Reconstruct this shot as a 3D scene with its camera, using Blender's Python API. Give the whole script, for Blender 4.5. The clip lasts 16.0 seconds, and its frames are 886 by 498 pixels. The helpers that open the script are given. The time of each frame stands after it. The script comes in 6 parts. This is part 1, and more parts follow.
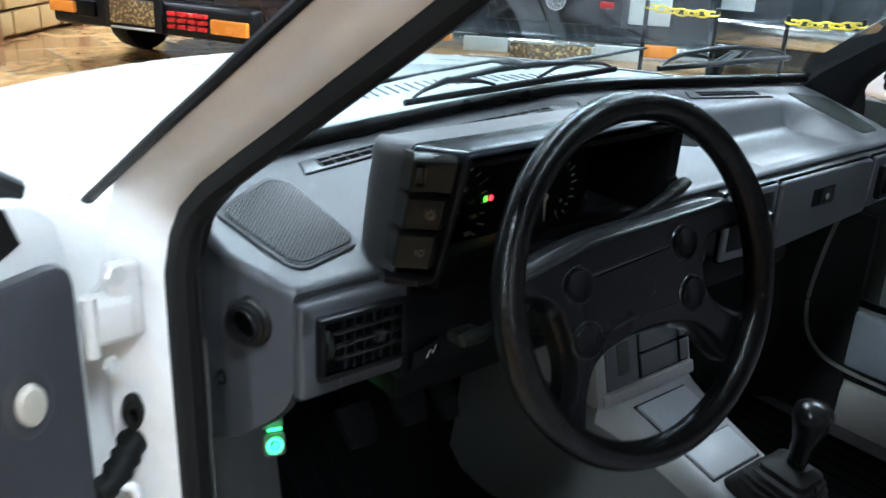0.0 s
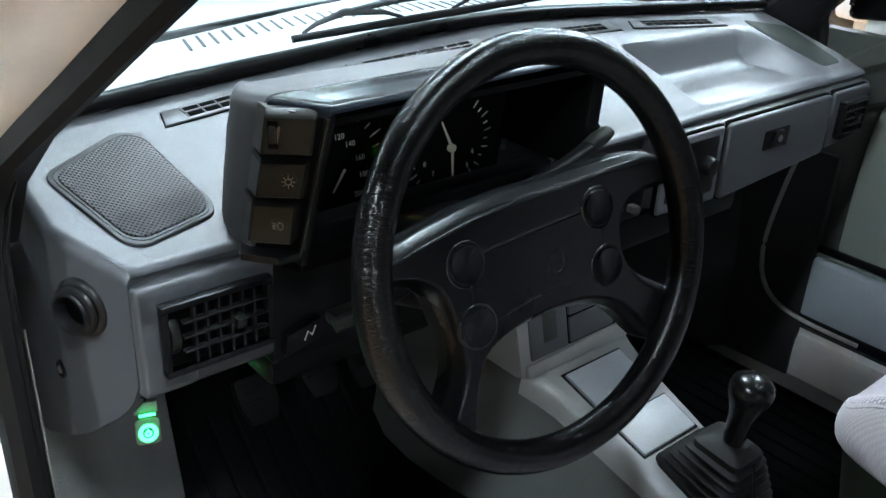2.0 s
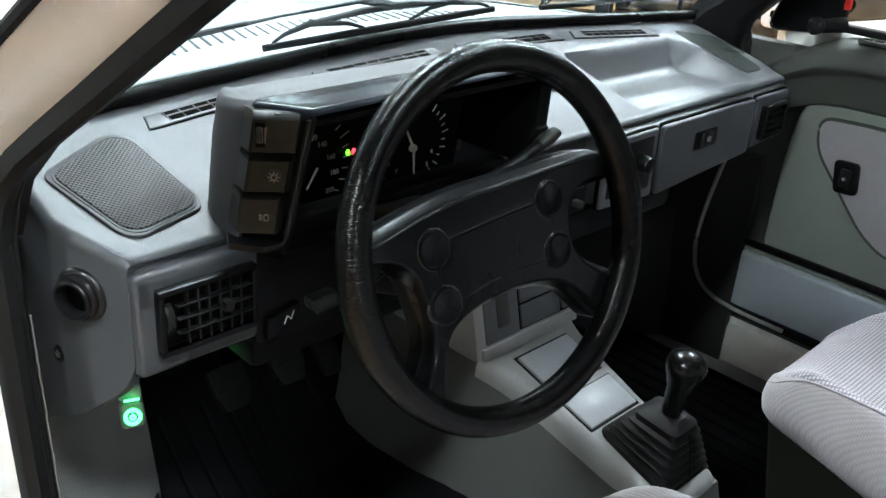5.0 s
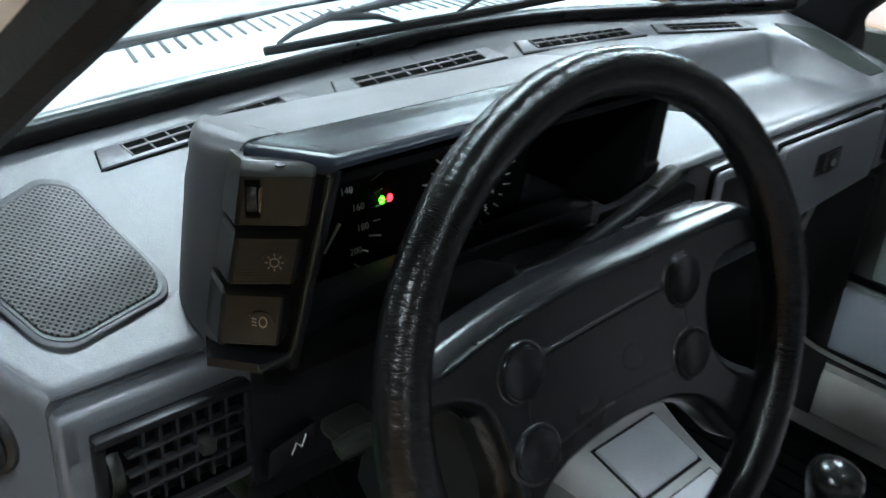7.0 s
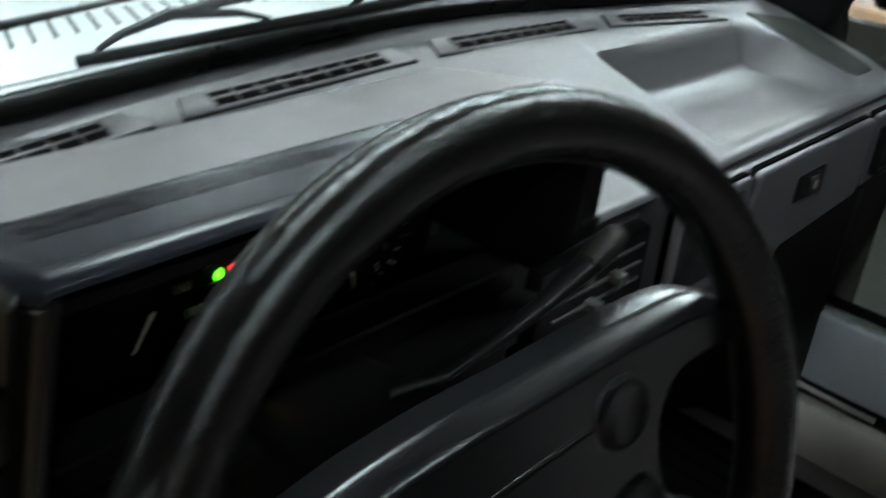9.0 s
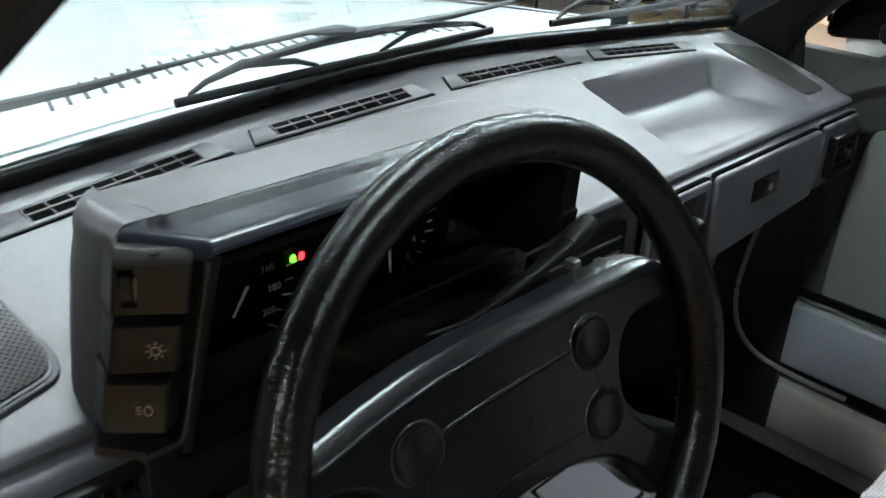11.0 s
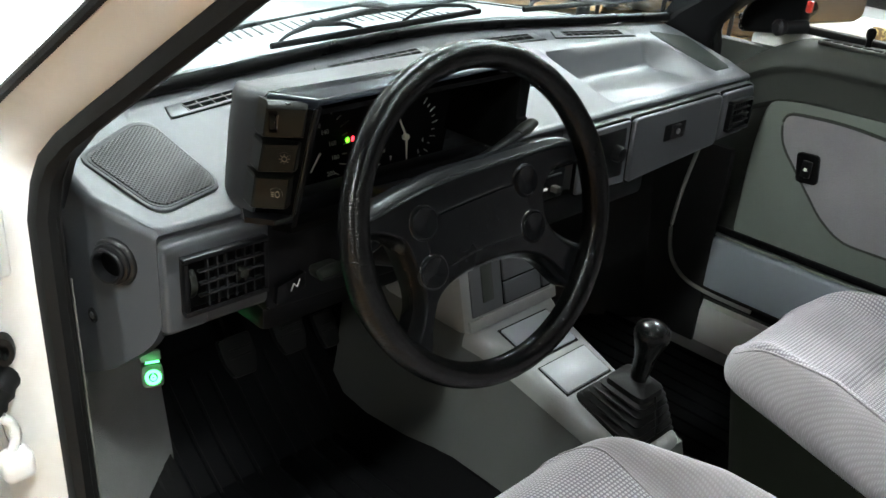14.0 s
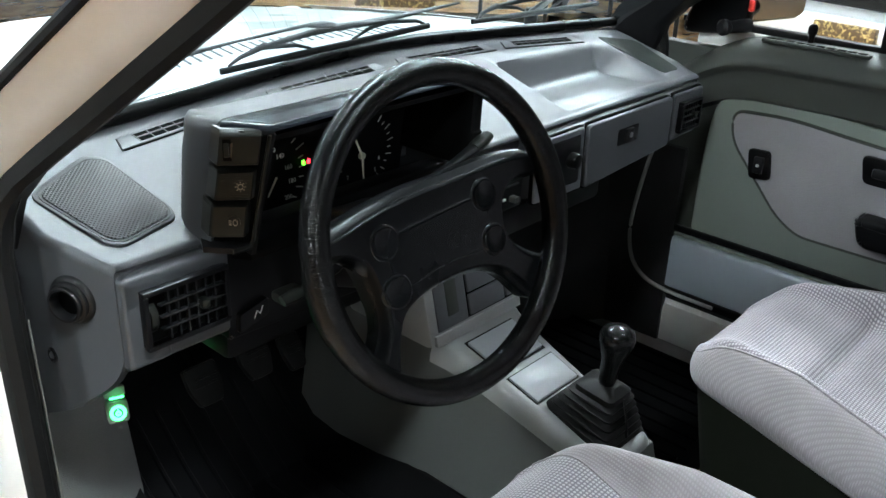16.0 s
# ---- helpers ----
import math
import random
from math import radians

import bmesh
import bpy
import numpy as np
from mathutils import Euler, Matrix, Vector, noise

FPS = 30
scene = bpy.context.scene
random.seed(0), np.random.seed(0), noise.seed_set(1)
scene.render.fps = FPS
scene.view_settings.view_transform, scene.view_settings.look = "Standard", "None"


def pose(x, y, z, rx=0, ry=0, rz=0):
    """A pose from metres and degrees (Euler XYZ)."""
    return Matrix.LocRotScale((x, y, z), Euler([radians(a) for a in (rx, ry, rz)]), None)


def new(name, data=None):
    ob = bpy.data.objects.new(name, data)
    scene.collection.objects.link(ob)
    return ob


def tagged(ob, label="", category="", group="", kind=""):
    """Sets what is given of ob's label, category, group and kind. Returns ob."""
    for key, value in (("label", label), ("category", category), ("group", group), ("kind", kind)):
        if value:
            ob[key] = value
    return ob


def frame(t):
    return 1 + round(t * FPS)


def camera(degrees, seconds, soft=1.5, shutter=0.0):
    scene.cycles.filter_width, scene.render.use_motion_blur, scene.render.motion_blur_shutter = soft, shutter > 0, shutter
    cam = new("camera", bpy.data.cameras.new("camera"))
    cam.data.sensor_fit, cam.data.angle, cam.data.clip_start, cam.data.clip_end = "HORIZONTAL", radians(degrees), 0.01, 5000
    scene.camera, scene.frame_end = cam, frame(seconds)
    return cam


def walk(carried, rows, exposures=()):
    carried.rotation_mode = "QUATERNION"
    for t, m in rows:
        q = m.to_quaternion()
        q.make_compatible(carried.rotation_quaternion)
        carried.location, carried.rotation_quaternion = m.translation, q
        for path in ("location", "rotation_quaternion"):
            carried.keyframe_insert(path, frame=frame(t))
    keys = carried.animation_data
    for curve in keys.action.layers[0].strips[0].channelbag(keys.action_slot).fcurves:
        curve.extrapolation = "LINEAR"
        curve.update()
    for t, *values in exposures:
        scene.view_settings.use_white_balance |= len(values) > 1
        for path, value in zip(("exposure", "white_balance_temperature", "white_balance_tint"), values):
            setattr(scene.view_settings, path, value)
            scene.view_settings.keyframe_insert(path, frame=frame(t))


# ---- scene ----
cam = camera(52.20, 16.0, shutter=0.5)
ROWS = [
    (0, -1.0143, -0.5150, 1.1560, 68.570, -2.721, -38.672),
    (0.5, -0.8988, -0.4521, 1.1679, 67.836, -2.305, -39.732),
    (1, -0.8605, -0.4430, 1.1527, 66.891, -2.456, -39.940),
    (1.5, -0.8415, -0.4536, 1.1426, 64.718, -2.608, -39.935),
    (2, -0.8470, -0.4647, 1.1465, 63.807, -2.684, -39.968),
    (2.5, -0.8725, -0.4835, 1.1557, 63.497, -2.820, -40.147),
    (3, -0.9177, -0.5052, 1.1645, 63.323, -2.471, -40.663),
    (3.5, -0.9354, -0.5181, 1.1713, 63.392, -2.471, -41.879),
    (3.7, -0.9362, -0.5230, 1.1786, 63.323, -2.839, -42.680),
    (5.8, -0.8937, -0.4855, 1.1633, 64.699, -3.486, -43.896),
    (6, -0.8698, -0.4565, 1.1697, 64.251, -3.418, -43.875),
    (6.5, -0.8180, -0.3674, 1.1509, 64.393, -3.359, -44.099),
    (7, -0.7493, -0.2652, 1.1107, 63.575, -3.402, -42.851),
    (7.5, -0.7061, -0.1689, 1.0859, 61.156, -5.365, -41.947),
    (8, -0.6850, -0.1236, 1.0694, 60.502, -5.721, -41.738),
    (8.5, -0.6290, -0.1200, 1.0742, 60.264, -5.672, -42.897),
    (9, -0.5600, -0.1564, 1.0905, 61.920, -4.147, -44.815),
    (9.2, -0.5377, -0.1805, 1.1043, 63.536, -2.896, -45.400),
    (11.3, -0.7308, -0.3097, 1.1578, 63.589, -2.238, -44.471),
    (11.5, -0.7598, -0.3426, 1.1683, 63.465, -2.594, -42.858),
    (12, -0.8256, -0.4369, 1.1956, 63.041, -3.336, -41.667),
    (12.5, -0.8708, -0.4991, 1.1987, 63.099, -3.450, -42.069),
    (13, -0.9419, -0.5519, 1.1864, 63.137, -3.437, -42.665),
    (13.5, -0.9901, -0.5895, 1.2034, 63.419, -3.752, -43.216),
    (14, -1.0083, -0.6039, 1.1975, 64.365, -3.930, -44.048),
    (14.5, -1.0122, -0.6039, 1.1938, 64.602, -3.510, -45.678),
    (15, -1.0162, -0.6013, 1.2023, 64.824, -3.102, -46.560),
    (15.5, -1.0091, -0.6041, 1.2047, 65.095, -2.610, -47.114),
    (16, -1.0048, -0.6003, 1.2070, 65.055, -2.059, -47.586),
]
walk(cam, [(t, pose(*place)) for t, *place in ROWS],
     [(0.0, -0.3, 5900, 10), (0.6, -0.22, 5900, 10), (1.2, -0.18, 6000, 10), (2.2, 0.05, 6250, 10), (3.0, 0.05, 6700, 10), (3.7, 0.05, 6700, 10), (6.2, 0.05, 6250, 10), (7.0, 0.0, 6200, 10), (7.5, -0.1, 6350, 10), (8.0, -0.2, 6500, 10),
      (8.5, -0.66, 6700, 10), (9.0, -0.66, 6800, 10), (11.5, -0.1, 6700, 10), (12.3, 0.02, 6800, 10), (14.0, 0.02, 6900, 10), (15.0, 0.02, 6700, 10), (16.0, 0.02, 6450, 10)])

# ---- world, light, exposure ----
world = bpy.data.worlds.new("world")
scene.world = world
world.use_nodes = True
world.node_tree.nodes["Background"].inputs["Color"].default_value = (0.8, 0.85, 1.0, 1)
world.node_tree.nodes["Background"].inputs["Strength"].default_value = 0.05
LAMP = 250.0
LAMPS = [(0.35, 1.6, 0.64, 0.38), (-3.6, -0.3, 0.85, 0.34), (0.6, -0.84, 0.3, 0.15), (-1.2, -1.85, 0.52, 0.38), (-3.5, -5.3, 0.75, 0.34), (7.0, 5.0, 1.6, 0.5), (-3.4, 5.6, 1.2, 0.3), (1.4, 7.2, 1.2, 0.3), (3.4, 3.6, 1.2, 0.3), (3.4, 6.4, 1.2, 0.3), (3.1, 0.7, 1.2, 0.4)]

# ---- materials ----
MATS = {}


def mat(name, col, rough=0.5, metal=0.0, var=0.12, scale=6.0, fine=180.0, bump=0.05, spec=0.5, coat=0.0, dirt=None, dirt_amount=0.0, sheen=0.0, worn=0.0):
    """A surface with variation at two scales and fine relief."""
    if name in MATS:
        return MATS[name]
    m = bpy.data.materials.new(name)
    m.use_nodes = True
    nt = m.node_tree
    b = nt.nodes["Principled BSDF"]
    link = nt.links.new
    co = nt.nodes.new("ShaderNodeTexCoord")
    big = nt.nodes.new("ShaderNodeTexNoise")
    big.inputs["Scale"].default_value = scale
    big.inputs["Detail"].default_value = 5
    small = nt.nodes.new("ShaderNodeTexNoise")
    small.inputs["Scale"].default_value = fine
    small.inputs["Detail"].default_value = 3
    for n in (big, small):
        link(co.outputs["Object"], n.inputs["Vector"])
    mix = nt.nodes.new("ShaderNodeMix")
    mix.data_type = "RGBA"
    mix.inputs[6].default_value = (*[c * (1 - var) for c in col], 1)
    mix.inputs[7].default_value = (*[min(1, c * (1 + var)) for c in col], 1)
    add = nt.nodes.new("ShaderNodeMath")
    add.operation = "MULTIPLY_ADD"
    add.inputs[1].default_value = 0.35
    link(small.outputs["Fac"], add.inputs[0])
    sc = nt.nodes.new("ShaderNodeMath")
    sc.operation = "MULTIPLY"
    sc.inputs[1].default_value = 0.65
    link(big.outputs["Fac"], sc.inputs[0])
    link(sc.outputs[0], add.inputs[2])
    link(add.outputs[0], mix.inputs[0])
    out = mix.outputs[2]
    if dirt:
        r = nt.nodes.new("ShaderNodeValToRGB")
        r.color_ramp.elements[0].position, r.color_ramp.elements[1].position = 0.5, 0.75
        r.color_ramp.elements[1].color = (dirt_amount,) * 3 + (1,)
        n2 = nt.nodes.new("ShaderNodeTexNoise")
        n2.inputs["Scale"].default_value = scale * 2.3
        n2.inputs["Detail"].default_value = 8
        link(co.outputs["Object"], n2.inputs["Vector"])
        link(n2.outputs["Fac"], r.inputs[0])
        mx = nt.nodes.new("ShaderNodeMix")
        mx.data_type = "RGBA"
        link(r.outputs[0], mx.inputs[0])
        link(out, mx.inputs[6])
        mx.inputs[7].default_value = (*dirt, 1)
        out = mx.outputs[2]
    link(out, b.inputs["Base Color"])
    rr = nt.nodes.new("ShaderNodeMath")
    rr.operation = "MULTIPLY_ADD"
    rr.inputs[1].default_value = 0.25 + worn
    rr.inputs[2].default_value = max(0.02, rough - 0.125 - worn / 2)
    link(big.outputs["Fac"], rr.inputs[0])
    link(rr.outputs[0], b.inputs["Roughness"])
    b.inputs["Metallic"].default_value = metal
    b.inputs["Specular IOR Level"].default_value = spec
    b.inputs["Coat Weight"].default_value = coat
    b.inputs["Coat Roughness"].default_value = 0.08
    b.inputs["Sheen Weight"].default_value = sheen
    if bump:
        bp = nt.nodes.new("ShaderNodeBump")
        bp.inputs["Strength"].default_value = bump
        bp.inputs["Distance"].default_value = 0.002
        link(small.outputs["Fac"], bp.inputs["Height"])
        link(bp.outputs["Normal"], b.inputs["Normal"])
    MATS[name] = m
    return m


def glow(name, col, strength):
    m = bpy.data.materials.new(name)
    m.use_nodes = True
    b = m.node_tree.nodes["Principled BSDF"]
    b.inputs["Base Color"].default_value = (*[c * 0.6 for c in col], 1)
    b.inputs["Emission Color"].default_value = (*col, 1)
    b.inputs["Emission Strength"].default_value = strength
    return m


def clear_glass(name, tint=(0.93, 0.97, 0.96)):
    """Thin pane: mostly clear, mirror-like at grazing angles."""
    m = bpy.data.materials.new(name)
    m.use_nodes = True
    nt = m.node_tree
    nt.nodes.clear()
    o = nt.nodes.new("ShaderNodeOutputMaterial")
    t = nt.nodes.new("ShaderNodeBsdfTransparent")
    t.inputs["Color"].default_value = (*tint, 1)
    g = nt.nodes.new("ShaderNodeBsdfGlossy")
    g.inputs["Roughness"].default_value = 0.03
    lw = nt.nodes.new("ShaderNodeLayerWeight")
    lw.inputs["Blend"].default_value = 0.5
    pw = nt.nodes.new("ShaderNodeMath")
    pw.operation = "POWER"
    pw.inputs[1].default_value = 5.0
    nt.links.new(lw.outputs["Facing"], pw.inputs[0])
    f = nt.nodes.new("ShaderNodeMath")
    f.operation = "MULTIPLY_ADD"
    f.inputs[1].default_value, f.inputs[2].default_value = 0.9, 0.04
    nt.links.new(pw.outputs[0], f.inputs[0])
    mx = nt.nodes.new("ShaderNodeMixShader")
    nt.links.new(f.outputs[0], mx.inputs[0])
    nt.links.new(t.outputs[0], mx.inputs[1])
    nt.links.new(g.outputs[0], mx.inputs[2])
    nt.links.new(mx.outputs[0], o.inputs["Surface"])
    return m


def weave(name, gap, check, pitch):
    """Woven cloth: small checks crossed with a second, finer thread, and a soft nap."""
    m = bpy.data.materials.new(name)
    m.use_nodes = True
    nt = m.node_tree
    b = nt.nodes["Principled BSDF"]
    link = nt.links.new
    co = nt.nodes.new("ShaderNodeTexCoord")
    w1 = nt.nodes.new("ShaderNodeTexWave")
    w1.wave_type, w1.bands_direction, w1.wave_profile = "BANDS", "X", "SIN"
    w1.inputs["Scale"].default_value = 0.314 / pitch
    w1.inputs["Distortion"].default_value = 0.25
    w1.inputs["Detail Scale"].default_value = 8
    w2 = nt.nodes.new("ShaderNodeTexWave")
    w2.wave_type, w2.bands_direction, w2.wave_profile = "BANDS", "Y", "SIN"
    w2.inputs["Scale"].default_value = 0.314 / pitch
    w2.inputs["Distortion"].default_value = 0.25
    w2.inputs["Detail Scale"].default_value = 8
    for w in (w1, w2):
        link(co.outputs["Object"], w.inputs["Vector"])
    mul = nt.nodes.new("ShaderNodeMath")
    mul.operation = "MULTIPLY"
    link(w1.outputs["Fac"], mul.inputs[0])
    link(w2.outputs["Fac"], mul.inputs[1])
    ramp = nt.nodes.new("ShaderNodeValToRGB")
    ramp.color_ramp.elements[0].position, ramp.color_ramp.elements[1].position = 0.1, 0.42
    ramp.color_ramp.elements[0].color = (*gap, 1)
    ramp.color_ramp.elements[1].color = (*check, 1)
    link(mul.outputs[0], ramp.inputs[0])
    nz = nt.nodes.new("ShaderNodeTexNoise")
    nz.inputs["Scale"].default_value = 14
    nz.inputs["Detail"].default_value = 6
    link(co.outputs["Object"], nz.inputs["Vector"])
    hsv = nt.nodes.new("ShaderNodeHueSaturation")
    mr = nt.nodes.new("ShaderNodeMapRange")
    mr.inputs["To Min"].default_value, mr.inputs["To Max"].default_value = 0.78, 1.2
    link(nz.outputs["Fac"], mr.inputs["Value"])
    link(mr.outputs[0], hsv.inputs["Value"])
    link(ramp.outputs[0], hsv.inputs["Color"])
    link(hsv.outputs[0], b.inputs["Base Color"])
    b.inputs["Roughness"].default_value = 0.95
    b.inputs["Sheen Weight"].default_value = 0.25
    bp = nt.nodes.new("ShaderNodeBump")
    bp.inputs["Strength"].default_value = 0.35
    bp.inputs["Distance"].default_value = 0.001
    link(mul.outputs[0], bp.inputs["Height"])
    link(bp.outputs["Normal"], b.inputs["Normal"])
    return m


def dots(name, base, hole, pitch):
    """Perforated sheet: rows of small dark holes with raised rims."""
    m = bpy.data.materials.new(name)
    m.use_nodes = True
    nt = m.node_tree
    b = nt.nodes["Principled BSDF"]
    link = nt.links.new
    co = nt.nodes.new("ShaderNodeTexCoord")
    mp = nt.nodes.new("ShaderNodeMapping")
    mp.inputs["Rotation"].default_value = (0, 0, radians(45))
    link(co.outputs["Object"], mp.inputs["Vector"])
    ws = []
    for d in ("X", "Y"):
        w = nt.nodes.new("ShaderNodeTexWave")
        w.wave_type, w.bands_direction, w.wave_profile = "BANDS", d, "SIN"
        w.inputs["Scale"].default_value = 0.314 / pitch
        link(mp.outputs["Vector"], w.inputs["Vector"])
        ws.append(w)
    mul = nt.nodes.new("ShaderNodeMath")
    mul.operation = "MULTIPLY"
    link(ws[0].outputs["Fac"], mul.inputs[0])
    link(ws[1].outputs["Fac"], mul.inputs[1])
    ramp = nt.nodes.new("ShaderNodeValToRGB")
    ramp.color_ramp.elements[0].position, ramp.color_ramp.elements[1].position = 0.3, 0.45
    ramp.color_ramp.elements[0].color, ramp.color_ramp.elements[1].color = (*base, 1), (*hole, 1)
    link(mul.outputs[0], ramp.inputs[0])
    link(ramp.outputs[0], b.inputs["Base Color"])
    b.inputs["Roughness"].default_value = 0.5
    b.inputs["Specular IOR Level"].default_value = 0.15
    bp = nt.nodes.new("ShaderNodeBump")
    bp.inputs["Strength"].default_value = 0.8
    bp.inputs["Distance"].default_value = 0.001
    bp.invert = True
    link(mul.outputs[0], bp.inputs["Height"])
    link(bp.outputs["Normal"], b.inputs["Normal"])
    return m


def leather(name, col, rough):
    """Black leather drawn round a rim: fine grain, and creases that run across the rim's length."""
    m = bpy.data.materials.new(name)
    m.use_nodes = True
    nt = m.node_tree
    b = nt.nodes["Principled BSDF"]
    link = nt.links.new
    co = nt.nodes.new("ShaderNodeTexCoord")

    def noise(scale, stretch, detail, distortion):
        mp = nt.nodes.new("ShaderNodeMapping")
        mp.inputs["Scale"].default_value = stretch
        link(co.outputs["UV"], mp.inputs["Vector"])
        n = nt.nodes.new("ShaderNodeTexNoise")
        n.inputs["Scale"].default_value = scale
        n.inputs["Detail"].default_value = detail
        n.inputs["Distortion"].default_value = distortion
        link(mp.outputs[0], n.inputs["Vector"])
        return n.outputs["Fac"]

    def math_(op, x, y):
        n = nt.nodes.new("ShaderNodeMath")
        n.operation = op
        for k, v in enumerate((x, y)):
            if isinstance(v, float):
                n.inputs[k].default_value = v
            else:
                link(v, n.inputs[k])
        return n.outputs[0]
    crease = noise(430.0, (1.0, 0.12, 1.0), 2.0, 0.9)
    ridge = math_("ABSOLUTE", math_("SUBTRACT", crease, 0.5), 0.0)
    grain = noise(900.0, (1.0, 1.0, 1.0), 3.0, 0.3)
    height = math_("ADD", math_("MULTIPLY", ridge, 2.6), math_("MULTIPLY", grain, 0.35))
    bp = nt.nodes.new("ShaderNodeBump")
    bp.inputs["Strength"].default_value = 0.52
    bp.inputs["Distance"].default_value = 0.0008
    link(height, bp.inputs["Height"])
    link(bp.outputs["Normal"], b.inputs["Normal"])
    mr = nt.nodes.new("ShaderNodeMapRange")
    mr.inputs["To Min"].default_value, mr.inputs["To Max"].default_value = rough - 0.08, rough + 0.12
    link(noise(14.0, (1.0, 1.0, 1.0), 2.0, 0.0), mr.inputs["Value"])
    link(mr.outputs[0], b.inputs["Roughness"])
    b.inputs["Base Color"].default_value = (*col, 1)
    b.inputs["Specular IOR Level"].default_value = 0.24
    return m


def stone_floor(name):
    """Large polished tiles in ochre and brown stone with worn joints."""
    m = bpy.data.materials.new(name)
    m.use_nodes = True
    nt = m.node_tree
    b = nt.nodes["Principled BSDF"]
    link = nt.links.new
    co = nt.nodes.new("ShaderNodeTexCoord")
    br = nt.nodes.new("ShaderNodeTexBrick")
    br.inputs["Scale"].default_value = 1.0
    br.inputs["Brick Width"].default_value = 0.9
    br.inputs["Row Height"].default_value = 0.45
    br.inputs["Mortar Size"].default_value = 0.012
    br.inputs["Color1"].default_value = (0.5, 0.33, 0.17, 1)
    br.inputs["Color2"].default_value = (0.22, 0.12, 0.06, 1)
    br.inputs["Mortar"].default_value = (0.3, 0.25, 0.2, 1)
    link(co.outputs["Object"], br.inputs["Vector"])
    n = nt.nodes.new("ShaderNodeTexNoise")
    n.inputs["Scale"].default_value = 3.5
    n.inputs["Detail"].default_value = 9
    n.inputs["Distortion"].default_value = 1.5
    link(co.outputs["Object"], n.inputs["Vector"])
    rp = nt.nodes.new("ShaderNodeValToRGB")
    rp.color_ramp.elements[0].position, rp.color_ramp.elements[1].position = 0.35, 0.65
    rp.color_ramp.elements[0].color, rp.color_ramp.elements[1].color = (0.25, 0.18, 0.12, 1), (0.75, 0.68, 0.55, 1)
    link(n.outputs["Fac"], rp.inputs[0])
    mx = nt.nodes.new("ShaderNodeMix")
    mx.data_type, mx.blend_type = "RGBA", "OVERLAY"
    mx.inputs[0].default_value = 0.7
    link(br.outputs["Color"], mx.inputs[6])
    link(rp.outputs[0], mx.inputs[7])
    link(mx.outputs[2], b.inputs["Base Color"])
    b.inputs["Roughness"].default_value = 0.18
    return m


PAINT = mat("white_paint", (0.78, 0.79, 0.78), 0.3, var=0.03, scale=3, fine=40, bump=0.0, coat=0.6)
JAMB = mat("jamb_paint", (0.83, 0.82, 0.8), 0.4, var=0.06, scale=9, fine=60, bump=0.02, coat=0.2, dirt=(0.4, 0.36, 0.28), dirt_amount=0.14)
SEAL = mat("gloss_seal_rubber", (0.004, 0.004, 0.004), 0.3, var=0.2, fine=120, bump=0.06, spec=0.08)
RUBBER = mat("black_rubber", (0.009, 0.009, 0.009), 0.5, var=0.2, fine=300, bump=0.1, spec=0.12)
TRIM = mat("black_trim", (0.009, 0.009, 0.01), 0.42, var=0.2, fine=400, bump=0.1, spec=0.18)
DASH = mat("grey_plastic", (0.051, 0.054, 0.059), 0.42, var=0.14, scale=7, fine=800, bump=0.14, worn=0.14, spec=0.36)
DASH_DARK = mat("dark_plastic", (0.075, 0.08, 0.088), 0.5, var=0.12, scale=6, fine=700, bump=0.2)
FIN = mat("vent_fin", (0.008, 0.008, 0.0085), 0.4, var=0.2, fine=500, bump=0.03, spec=0.2)
# near-black for solid pieces that stand in for dark openings and joints
HOLE = mat("opening_shade_black", (0.002, 0.002, 0.002), 0.9, var=0.2, bump=0.0, spec=0.02)
BLACK = mat("black_plastic", (0.0042, 0.0042, 0.0047), 0.34, var=0.2, fine=500, bump=0.05, spec=0.12)
# blacker than the black plastic: shade of recessed parts put into the colour
RECESS = mat("recess_shade_black", (0.0025, 0.0025, 0.0025), 0.8, var=0.2, bump=0.0, spec=0.03)
SATIN = mat("satin_black_top", (0.009, 0.011, 0.015), 0.27, var=0.15, fine=500, bump=0.03, spec=0.11)
SWITCH = mat("switch_plastic", (0.0108, 0.0116, 0.0098), 0.34, var=0.15, fine=400, bump=0.04, spec=0.16)
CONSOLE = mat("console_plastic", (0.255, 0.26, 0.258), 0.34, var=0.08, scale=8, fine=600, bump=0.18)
# olive plastic, darkened for shade on the console's sides; slider knobs share it
CONSOLE_DARK = mat("console_side_shaded", (0.072, 0.076, 0.072), 0.5, var=0.1, scale=8, fine=500, bump=0.2)
TRAY = mat("smooth_tray", (0.36, 0.378, 0.41), 0.36, var=0.14, scale=16, fine=300, bump=0.03, worn=0.15)
LEATHER = leather("black_leather", (0.0025, 0.0025, 0.0025), 0.17)
PAD = mat("wheel_pad", (0.0045, 0.005, 0.0056), 0.24, var=0.2, fine=700, bump=0.04, spec=0.16)
CAP = mat("dark_vinyl", (0.046, 0.05, 0.044), 0.55, var=0.12, fine=450, bump=0.2, spec=0.3)
VINYL = mat("grey_green_vinyl", (0.155, 0.178, 0.155), 0.55, var=0.1, fine=450, bump=0.2)
POCKET = mat("blue_grey_vinyl", (0.27, 0.3, 0.33), 0.5, var=0.08, fine=450, bump=0.15)
FELT = mat("door_cloth", (0.27, 0.26, 0.27), 0.95, var=0.22, scale=9, fine=420, bump=0.5, spec=0.1, sheen=0.2)
CHECK = weave("checked_cloth", (0.17, 0.152, 0.172), (0.42, 0.39, 0.41), 0.0052)
PLAIN = weave("plain_cloth", (0.258, 0.234, 0.243), (0.302, 0.277, 0.287), 0.0036)
